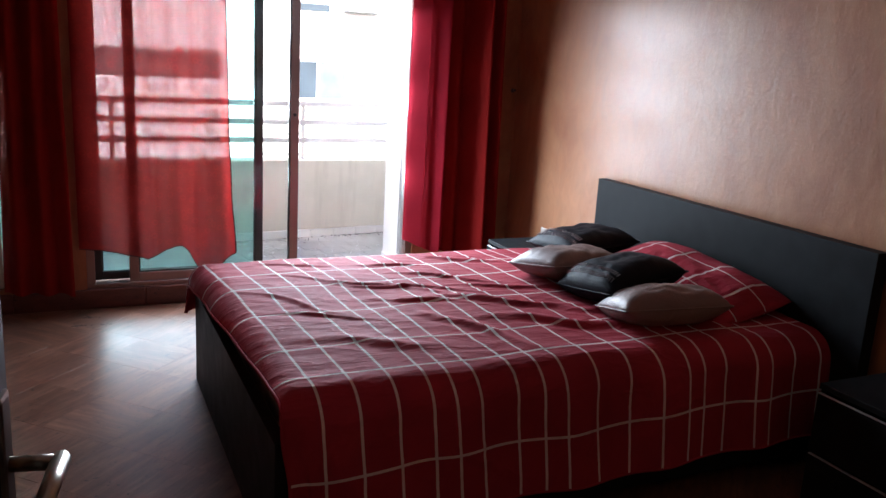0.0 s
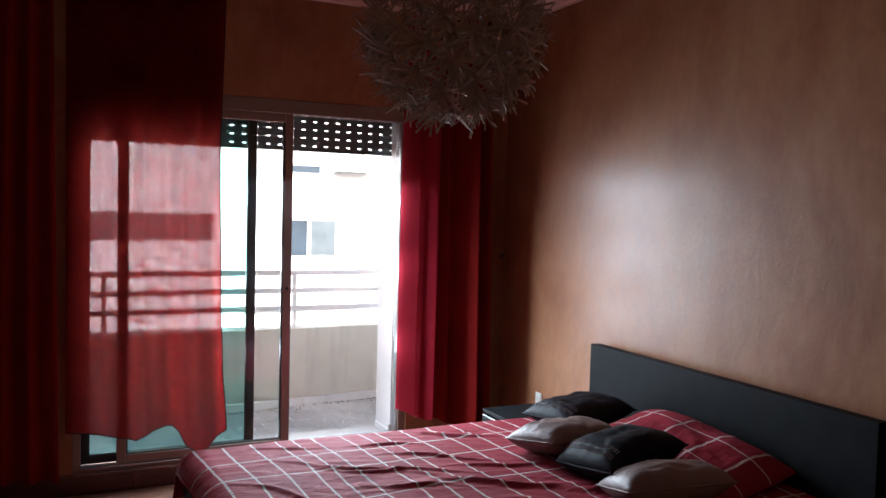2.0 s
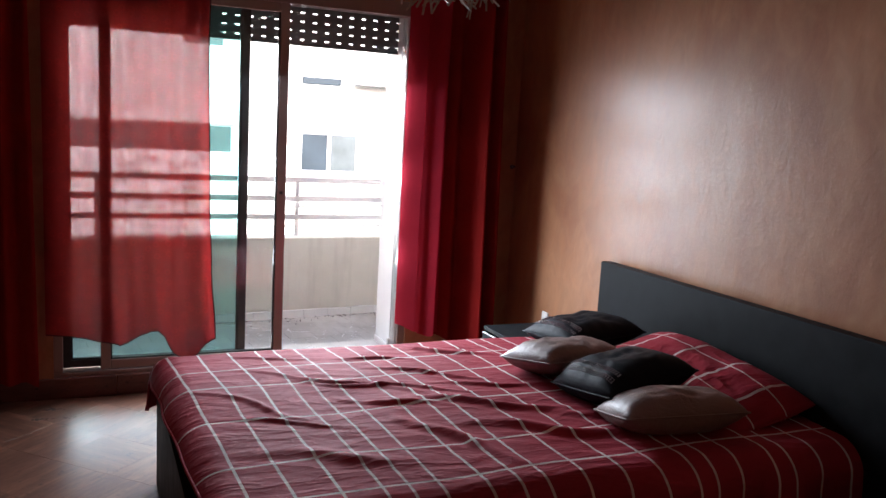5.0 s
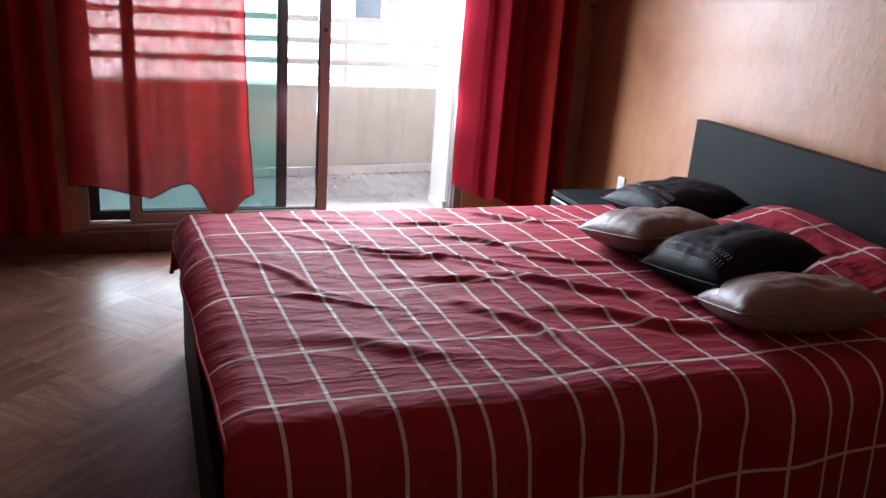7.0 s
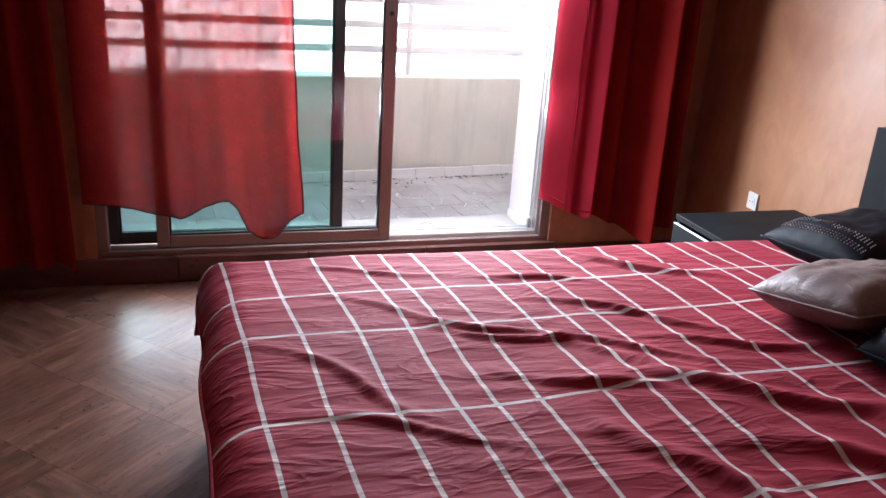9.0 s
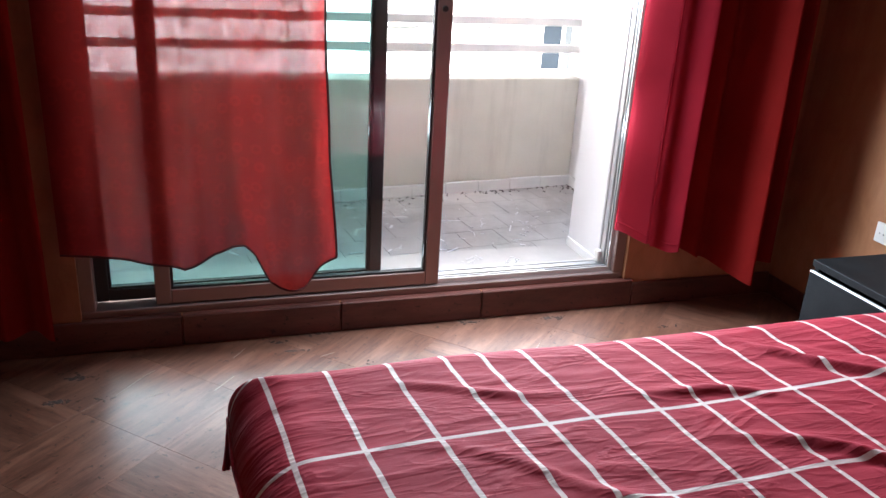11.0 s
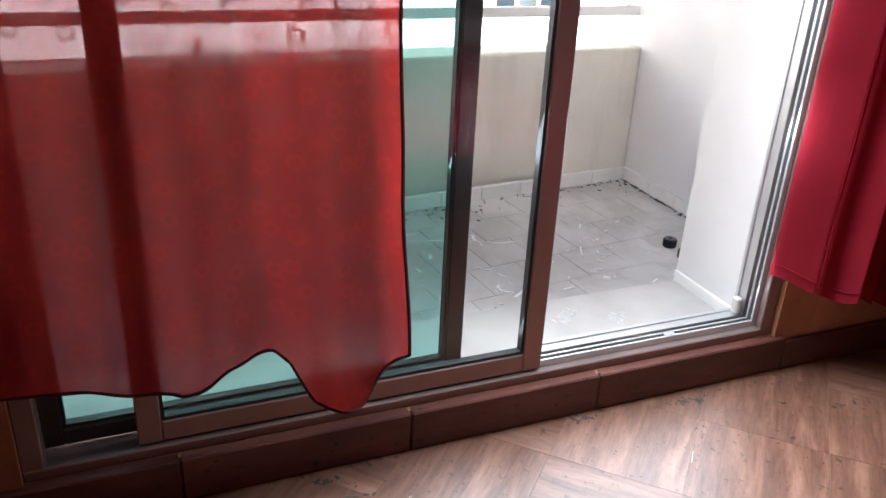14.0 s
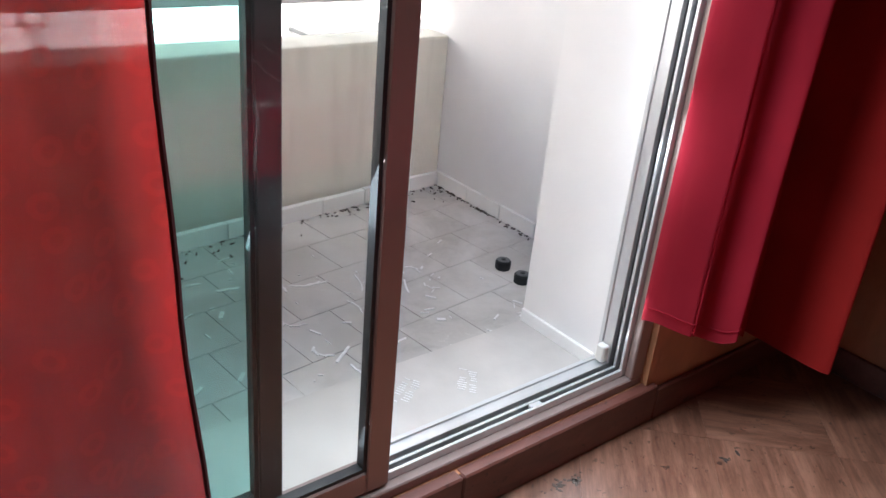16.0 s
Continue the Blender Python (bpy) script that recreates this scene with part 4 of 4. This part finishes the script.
def flower_mesh(seed):
    """A paper burst on its stem: strips fan out from a hub, with crooked tips; z points outward."""
    rnd = random.Random(seed)
    bm = bmesh.new()
    st = tube((0, 0, -0.24), (0, 0, 0.0), 0.0022, seg=5)
    join(bm, st)
    join(bm, tube((0, 0, -0.006), (0, 0, 0.006), 0.013, 0.010, 8))
    for i in range(24):
        a = 2 * math.pi * i / 24 + rnd.uniform(-0.12, 0.12)
        el = rnd.choice((0.05, 0.25, 0.5, 0.85)) + rnd.uniform(-0.12, 0.12)
        ln = rnd.uniform(0.080, 0.112)
        d = Vector((math.cos(a) * math.cos(el), math.sin(a) * math.cos(el), math.sin(el)))
        side = d.cross(Vector((0, 0, 1))).normalized() * 0.0040
        up = side.cross(d).normalized() * 0.0013
        bend = Vector((rnd.uniform(-1, 1), rnd.uniform(-1, 1), rnd.uniform(-1, 1))) * 0.014
        prev = None
        for k in range(4):
            p = d * (0.004 + ln * k / 3) + bend * (k / 3) ** 2
            wd = (0.7, 1.0, 1.1, 0.9)[k]
            ring = [bm.verts.new(p + side * wd * sx + up * sy) for sx, sy in ((-1, -1), (1, -1), (1, 1), (-1, 1))]
            if prev:
                for j in range(4):
                    bm.faces.new((prev[j], prev[(j + 1) % 4], ring[(j + 1) % 4], ring[j]))
            prev = ring
        bm.faces.new(prev)
    return mesh_of(bm, "paper_flower", M_PAPER)


meshes = [flower_mesh(s) for s in range(4)]
NF = 84
for i in range(NF):
    zz = 1 - 2 * (i + 0.5) / NF
    ph = i * 2.399963
    d = Vector((math.sqrt(1 - zz * zz) * math.cos(ph), math.sqrt(1 - zz * zz) * math.sin(ph), zz))
    if zz > 0.93 or (zz > 0.30 and i % 3 == 0):
        continue
    o = part("paper_flower", meshes[i % 4], None, lamp)
    o.matrix_local = Matrix.Translation(d * 0.294) @ d.to_track_quat("Z", "Y").to_matrix().to_4x4() @ pose(0, 0, 0, 0, 0, i * 47)

# ---- room door with its lever, wall socket, tie-back hook ----
leaf = new("door_2")
leaf.matrix_world = pose(-1.524, -4.70, 0, 0, 0, -10.7)
tagged(leaf, "dark varnished room door standing open, with a nickel lever", "door", kind="structure")


def under_leaf(name, bm, mat, label="", smooth=False):
    o = new(name, mesh_of(bm, name, mat, smooth))
    o.parent = leaf
    if label:
        o["label"] = label
    return o


lf = box(-0.04, 0.0, 0.0, 0.785, 0.008, 2.05, 0.002)
under_leaf("door_leaf", lf, M_DOOR)
for z0, z1 in ((0.18, 0.86), (1.22, 1.92)):
    under_leaf("door_panel", box(0.0, 0.006, 0.14, 0.68, z0, z1, 0.005), M_DOOR)
under_leaf("lock_plate", box(0.0, 0.008, 0.725, 0.765, 0.90, 1.135, 0.006, seg=2), M_CHROME, "long nickel lock plate")
lev = tube((0.008, 0.745, 1.045), (0.062, 0.745, 1.045), 0.0095, seg=14)
under_leaf("lever_neck", lev, M_CHROME, smooth=True)
grip = tube((0.062, 0.757, 1.045), (0.064, 0.635, 1.043), 0.0115, 0.0105, 16)
bmesh.ops.bevel(grip, geom=[e for e in grip.edges if len(e.link_faces) == 2 and any(len(f.verts) > 4 for f in e.link_faces)], offset=0.004, segments=3, affect="EDGES")
under_leaf("lever_grip", grip, M_CHROME, smooth=True)
dframe = box(DX0, DX0 + 0.02, YB - 0.15, YB + 0.012, 0, 2.06)
box(DX1 - 0.03, DX1, YB - 0.15, YB + 0.012, 0, 2.06, bm=dframe)
box(DX0, DX1, YB - 0.15, YB + 0.012, 2.06, 2.085, bm=dframe)
structure("trim_door", dframe, M_DOOR, "dark wooden lining of the room's doorway", category="door frame")

socket = thing("wall_socket", (XR, -0.545, 0.455), "cream plastic wall socket on the plaster wall", "socket")
part("plate", box(XR - 0.010, XR, -0.580, -0.514, 0.418, 0.492, 0.004, seg=2), M_PLASTIC, socket)
sk = bmesh.new()
bmesh.ops.create_cone(sk, cap_ends=True, segments=24, radius1=0.021, radius2=0.019, depth=0.004)
bmesh.ops.transform(sk, matrix=pose(XR - 0.0115, -0.547, 0.454, 0, 90, 0), verts=sk.verts)
face = part("socket_face", sk, M_PLASTIC, socket)
for dy in (-0.0095, 0.0095):
    part("pin_hole", tube((XR - 0.0145, -0.547 + dy, 0.454), (XR - 0.012, -0.547 + dy, 0.454), 0.0028, seg=8), M_RUBBER, face)
hk = thing("tieback_hook", (1.475, YW, 1.34), "small dark metal tie-back hook on the wall", "hook")
part("rose", tube((1.475, YW, 1.341), (1.475, YW - 0.006, 1.341), 0.014, seg=14), M_DARKALU, hk)
part("peg", tube((1.475, YW - 0.006, 1.341), (1.475, YW - 0.035, 1.345), 0.006, 0.008, 10), M_DARKALU, hk)

# ---- loose things on the balcony ----


def weight(x, y, z, m, label):
    w = thing("black_disc", (x, y, z), label, "disc weight", "black discs on the balcony")
    b = bmesh.new()
    bmesh.ops.create_cone(b, cap_ends=True, segments=28, radius1=0.027, radius2=0.027, depth=0.032)
    bmesh.ops.bevel(b, geom=b.edges[:], offset=0.003, segments=2, affect="EDGES")
    bmesh.ops.transform(b, matrix=m, verts=b.verts)
    o = new("body", mesh_of(b, "body", M_RUBBER))
    o.parent = w
    b = bmesh.new()
    bmesh.ops.create_cone(b, cap_ends=True, segments=24, radius1=0.022, radius2=0.022, depth=0.003)
    bmesh.ops.transform(b, matrix=m @ Matrix.Translation((0, 0, 0.0170)), verts=b.verts)
    o = new("cap", mesh_of(b, "cap", M_IRON))
    o.parent = w
    b = bmesh.new()
    bmesh.ops.create_cone(b, cap_ends=True, segments=14, radius1=0.008, radius2=0.008, depth=0.004)
    bmesh.ops.transform(b, matrix=m @ Matrix.Translation((0, 0, 0.0186)), verts=b.verts)
    o = new("hole", mesh_of(b, "hole", M_RUBBER))
    o.parent = w


weight(1.005, 0.765, 0.048, pose(0, 0, 0), "black rubber disc with a grey face lying on the tiles")
weight(0.994, 0.657, 0.048, pose(0, 0, 0, 0, 0, 40), "small black rubber disc lying beside its twin on the tiles")
rnd = random.Random(5)
crumbs = bmesh.new()
for i in range(120):
    x, y = rnd.uniform(-1.2, 0.95), rnd.uniform(0.40, 1.3)
    s = rnd.choice((0.006, 0.01, 0.018))
    c = bmesh.new()
    bmesh.ops.create_cube(c, size=1)
    bmesh.ops.transform(c, matrix=pose(x, y, 0.0332, 0, 0, rnd.uniform(0, 180)) @ Matrix.Diagonal((s * rnd.uniform(1, 5), s * rnd.uniform(0.3, 0.8), 0.0024, 1)), verts=c.verts)
    join(crumbs, c)
# bent scrapes of plaster on the tiles, and the ribbed tread of two shoe prints on the sill
for i in range(22):
    x, y, a = rnd.uniform(-0.55, 0.75), rnd.uniform(0.46, 1.02), rnd.uniform(0, 6.28)
    bend, wd = rnd.uniform(-0.7, 0.7), rnd.uniform(0.003, 0.007)
    for k in range(rnd.choice((3, 4, 5))):
        c = bmesh.new()
        bmesh.ops.create_cube(c, size=1)
        bmesh.ops.transform(c, matrix=pose(x, y, 0.0332, 0, 0, math.degrees(a)) @ Matrix.Diagonal((0.026, wd, 0.0022, 1)), verts=c.verts)
        join(crumbs, c)
        x, y, a = x + 0.021 * math.cos(a), y + 0.021 * math.sin(a), a + bend
for px, py, turn in ((0.24, 0.27, 35), (0.40, 0.225, 50)):
    for k in range(11):
        for side in (-1, 1):
            if rnd.random() < 0.2:
                continue
            c = bmesh.new()
            bmesh.ops.create_cube(c, size=1)
            m = pose(px, py, 0.1134, 0, 0, turn) @ pose((k - 5) * 0.0095, side * 0.014 + rnd.uniform(-0.002, 0.002), 0, 0, 0, 80)
            bmesh.ops.transform(c, matrix=m @ Matrix.Diagonal((rnd.uniform(0.012, 0.024), 0.0030, 0.001, 1)), verts=c.verts)
            join(crumbs, c)
dirt = bmesh.new()
for i in range(420):
    if i % 3:
        x = rnd.uniform(BX0 + 1.2, BX1 - 0.02)
        y = BY - 0.10 * (BX1 - x) - 0.014 - abs(rnd.gauss(0, 0.016 if i % 2 else 0.07))
    else:
        x, y = BX1 - 0.014 - abs(rnd.gauss(0, 0.008)), rnd.uniform(YO + 0.05, BY)
    s = rnd.choice((0.0015, 0.003, 0.005))
    c = bmesh.new()
    bmesh.ops.create_cube(c, size=1)
    bmesh.ops.transform(c, matrix=pose(x, y, 0.0335, 0, 0, rnd.uniform(0, 180)) @ Matrix.Diagonal((s * rnd.uniform(1, 4), s, 0.004, 1)), verts=c.verts)
    join(dirt, c)
tagged(part("dirt", dirt, M_STAIN), "dark dirt gathered along the balcony skirting", "dirt", kind="stuff")
stains = bmesh.new()
for cx, cy, k in ((0.47, -0.095, 12), (0.12, -0.075, 9), (0.40, -0.20, 5), (-0.55, -0.16, 8), (0.85, -0.25, 5), (-1.15, -0.35, 10), (-1.24, -0.20, 34), (-1.28, -0.34, 40), (-0.60, -0.085, 14),
                  (-0.44, -0.05, 12), (-0.32, -0.29, 4), (0.44, -0.092, 14), (0.11, -0.06, 10)):
    for i in range(k):
        c = bmesh.new()
        bmesh.ops.create_cone(c, cap_ends=True, segments=7, radius1=1, radius2=0.7, depth=1)
        r = rnd.uniform(0.0012, 0.005)
        bmesh.ops.transform(c, matrix=pose(cx + rnd.gauss(0, 0.022), cy + rnd.gauss(0, 0.008), 0.0006, 0, 0, rnd.uniform(0, 180)) @ Matrix.Diagonal((r * rnd.uniform(1, 3), r, 0.001, 1)), verts=c.verts)
        join(stains, c)
scratches = bmesh.new()
for cx, cy, ln, turn in ((-1.08, -0.28, 0.14, 52), (-1.03, -0.22, 0.05, 44), (-0.80, -0.33, 0.10, 50), (-0.70, -0.37, 0.16, 47), (-0.74, -0.14, 0.08, 55),
                         (-0.45, -0.21, 0.05, 20), (-1.01, -0.36, 0.05, 30), (-0.22, -0.34, 0.04, 65), (0.30, -0.30, 0.05, 48)):
    c = bmesh.new()
    bmesh.ops.create_cube(c, size=1)
    bmesh.ops.transform(c, matrix=pose(cx, cy, 0.0003, 0, 0, turn) @ Matrix.Diagonal((ln, 0.0016, 0.0008, 1)), verts=c.verts)
    join(scratches, c)
tagged(part("floor_scratches", scratches, M_SCRATCH), "fine pale scratches in the polish of the floor tiles", "scratches", kind="stuff")
tagged(part("floor_stains", stains, M_STAIN), "dark specks and stains on the floor by the door", "stain", kind="stuff")
tagged(part("plaster_crumbs", crumbs, M_DEBRIS), "white plaster crumbs and scrapes scattered on the balcony tiles", "debris", kind="stuff")

# ---- the street side ----
structure("ground", box(-400, 400, 1.7, 800, -9.2, -9.0), M_GROUND, "grey street ground far below the balcony", category="ground")
YF = 17.0
house = thing("apartment_building", (4, YF, -9.0), "white rendered apartment building across the street in full sun", "building")
holes = [  # x0, x1, z0, z1 of the windows, and the panes' look
    (4.19, 5.81, 0.15, 1.25, "ab"), (-5.40, 2.42, 0.56, 1.34, "b"), (1.10, 2.19, 3.25, 3.75, "b"), (3.95, 5.26, 2.50, 3.35, "w"),
    (8.10, 9.95, -1.82, -0.60, "aba"), (-3.2, -1.9, 3.1, 4.2, "b"), (8.6, 9.8, 2.4, 3.5, "ab"),
    (12.2, 13.6, -1.8, -0.7, "ab"), (12.2, 13.6, 1.4, 2.6, "ab"), (-8.0, -6.6, 0.1, 1.2, "ab")]
xs = sorted({-40.0, 40.0} | {h[0] for h in holes} | {h[1] for h in holes})
zs = sorted({-9.0, 14.0} | {h[2] for h in holes} | {h[3] for h in holes})
wb = bmesh.new()
for x0, x1 in zip(xs, xs[1:]):
    run = None
    for z0, z1 in zip(zs, zs[1:]):
        cx, cz = (x0 + x1) / 2, (z0 + z1) / 2
        hole = any(h[0] < cx < h[1] and h[2] < cz < h[3] for h in holes)
        if hole:
            if run:
                box(x0, x1, YF, YF + 0.25, run[0], run[1], bm=wb)
            run = None
        else:
            run = (run[0], z1) if run else (z0, z1)
    if run:
        box(x0, x1, YF, YF + 0.25, run[0], run[1], bm=wb)
box(-40, 40, YF + 0.6, YF + 0.8, -9.0, 14.0, bm=wb)
part("wall", wb, M_FACADE, house)
part("roof", box(-40.2, 40.2, YF - 0.15, YF + 9, 14.0, 14.25), M_FACADE, house)
for x0, x1, z0, z1, look_of in holes:
    w = part("window", box(x0, x1, YF + 0.08, YF + 0.14, z0, z0 + 0.06), M_RAIL, house)
    part("frame", box(x0, x1, YF + 0.08, YF + 0.14, z1 - 0.06, z1), M_RAIL, w)
    k = len(look_of)
    for i, c in enumerate(look_of):
        a, b = x0 + (x1 - x0) * i / k, x0 + (x1 - x0) * (i + 1) / k
        part("frame", box(a, a + 0.05, YF + 0.08, YF + 0.14, z0 + 0.06, z1 - 0.06), M_RAIL, w)
        part("frame", box(b - 0.05, b, YF + 0.08, YF + 0.14, z0 + 0.06, z1 - 0.06), M_RAIL, w)
        part("pane", box(a + 0.05, b - 0.05, YF + 0.10, YF + 0.12, z0 + 0.06, z1 - 0.06), {"a": M_DARKGLASS, "b": M_GREYGLASS, "w": M_FACADE}[c], w)
part("window_sill", box(4.12, 5.88, YF - 0.05, YF + 0.08, 0.07, 0.15), M_FACADE, house)
part("dark_band", box(4.21, 5.25, YF - 0.02, YF + 0.06, 2.52, 2.70), M_DARKGLASS, house, "dark opening under a raised blind")
cage = part("window_cage", box(5.64, 6.66, YF - 0.45, YF, 2.55, 2.59), M_IRON, house, "grey iron window cage")
for i in range(6):
    part("cage_bar", box(5.64, 6.66, YF - 0.46, YF - 0.44, 2.67 + i * 0.14, 2.69 + i * 0.14), M_IRON, cage)
for x in (5.64, 5.98, 6.32, 6.64):
    part("cage_bar", box(x, x + 0.02, YF - 0.47, YF - 0.45, 2.55, 3.40), M_IRON, cage)
for x0, x1, z in ((3.97, 4.76, -0.75), (6.05, 6.65, -0.73), (3.2, 6.8, -1.3)):
    part("pipe", tube((x0, YF - 0.06, z), (x1, YF - 0.06, z + 0.03), 0.03, seg=8), M_IRON, house)
ledge = part("balcony_front", box(1.0, 6.45, YF - 0.6, YF, -3.3, -2.05), M_FACADE, house, "ribbed white balcony front")
for i in range(5):
    part("rib", box(0.98, 6.48, YF - 0.72, YF - 0.6, -3.28 + i * 0.25, -3.10 + i * 0.25, 0.01), M_FACADE, ledge)
ledge = part("balcony_front", box(8.9, 14.5, YF - 0.9, YF, -3.9, -2.85), M_FACADE, house, "white balcony front")
part("coping", box(8.8, 14.6, YF - 0.96, YF, -2.85, -2.75), M_IRON, ledge)

# ---- floor tiles, laid diagonally, the veins turned from tile to tile ----
T = 0.331
floor = thing("floor", (0, 0, 0), "polished brown travertine floor tiles laid diagonally", "floor", kind="structure")
part("tile_bed", box(XL - 0.1, XR + 0.1, YB - 0.15, YW + 0.02, -0.12, -0.0025), M_JOINT, floor)


def tile_mesh(name, size, mat, gap, bev, thick):
    b = box(-size / 2 + gap, size / 2 - gap, -size / 2 + gap, size / 2 - gap, -thick, 0)
    top = [e for e in b.edges if all(v.co.z > -1e-6 for v in e.verts)]
    bmesh.ops.bevel(b, geom=top, offset=bev, segments=1, affect="EDGES")
    return mesh_of(b, name, mat)


tm = tile_mesh("tile", T, M_TILE, 0.0002, 0.0003, 0.012)
rnd = random.Random(11)
U0, V0 = -1.480, 0.090                         # where joints cross
for i in range(-16, 17):
    for j in range(-16, 17):
        u, v = U0 + (i + 0.5) * T, V0 + (j + 0.5) * T
        x, y = (u + v) / math.sqrt(2), (u - v) / math.sqrt(2)
        if not (XL - 0.17 < x < XR + 0.17 and YB - 0.20 < y < YW + 0.19):
            continue
        o = part("tile", tm, None, floor)
        o.matrix_local = pose(x, y, rnd.uniform(-0.0002, 0.0), 0, 0, 45 + (90 if rnd.random() < 0.22 else 0) + rnd.choice((0, 180)))

btiles = thing("floor_balcony", (0, 1.0, 0), "grey ceramic balcony floor tiles, dusty and scraped", "floor", kind="structure")
BT = 0.20
bm_t = tile_mesh("tile", BT, M_BTILE, 0.0008, 0.0008, 0.010)
ASKEW = Matrix.Translation((BX1, BY, 0)) @ pose(0, 0, 0, 0, 0, 5.7)     # the floor follows the parapet
for course in range(-2, 10):
    y = -BT / 2 - course * BT
    for i in range(-3, 24):
        x = -BT * (i + (0.5 if course % 2 else 0.0))
        at = ASKEW @ Vector((x, y, 0))
        if not (BX0 - 0.1 < at.x < BX1 + 0.11 and YO + 0.045 < at.y < BY + 0.11):
            continue
        o = part("tile", bm_t, None, btiles)
        o.matrix_local = pose(at.x, at.y - 1.0, 0.032 + rnd.uniform(-0.0008, 0), 0, 0, 5.7)
bskirt = thing("baseboard_balcony", (0, BY, 0), "white ceramic skirting tiles with open joints around the balcony", "skirting", kind="structure")
for i in range(20):
    b = box(-0.199 - 0.2 * i, -0.001 - 0.2 * i, -0.012, 0.012, 0.030, 0.092 + rnd.uniform(-0.002, 0.002), 0.002)
    bmesh.ops.transform(b, matrix=ASKEW, verts=b.verts)
    part("skirting_tile", b, M_SKIRT, bskirt)
y = BY - 0.014
while y > YO + 0.2:
    part("skirting_tile", box(BX1 - 0.012, BX1, y - 0.198, y - 0.002, 0.030, 0.092, 0.002), M_SKIRT, bskirt)
    y -= 0.20
part("skirting_tile", box(OX1 - 0.062, OX1 - 0.052, 0.11, YO + 0.006, 0.086, 0.150, 0.002), M_SKIRT, bskirt)
part("skirting_tile", box(OX1 - 0.052, OX1 + 0.03, YO + 0.008, YO + 0.020, 0.032, 0.090, 0.002), M_SKIRT, bskirt)
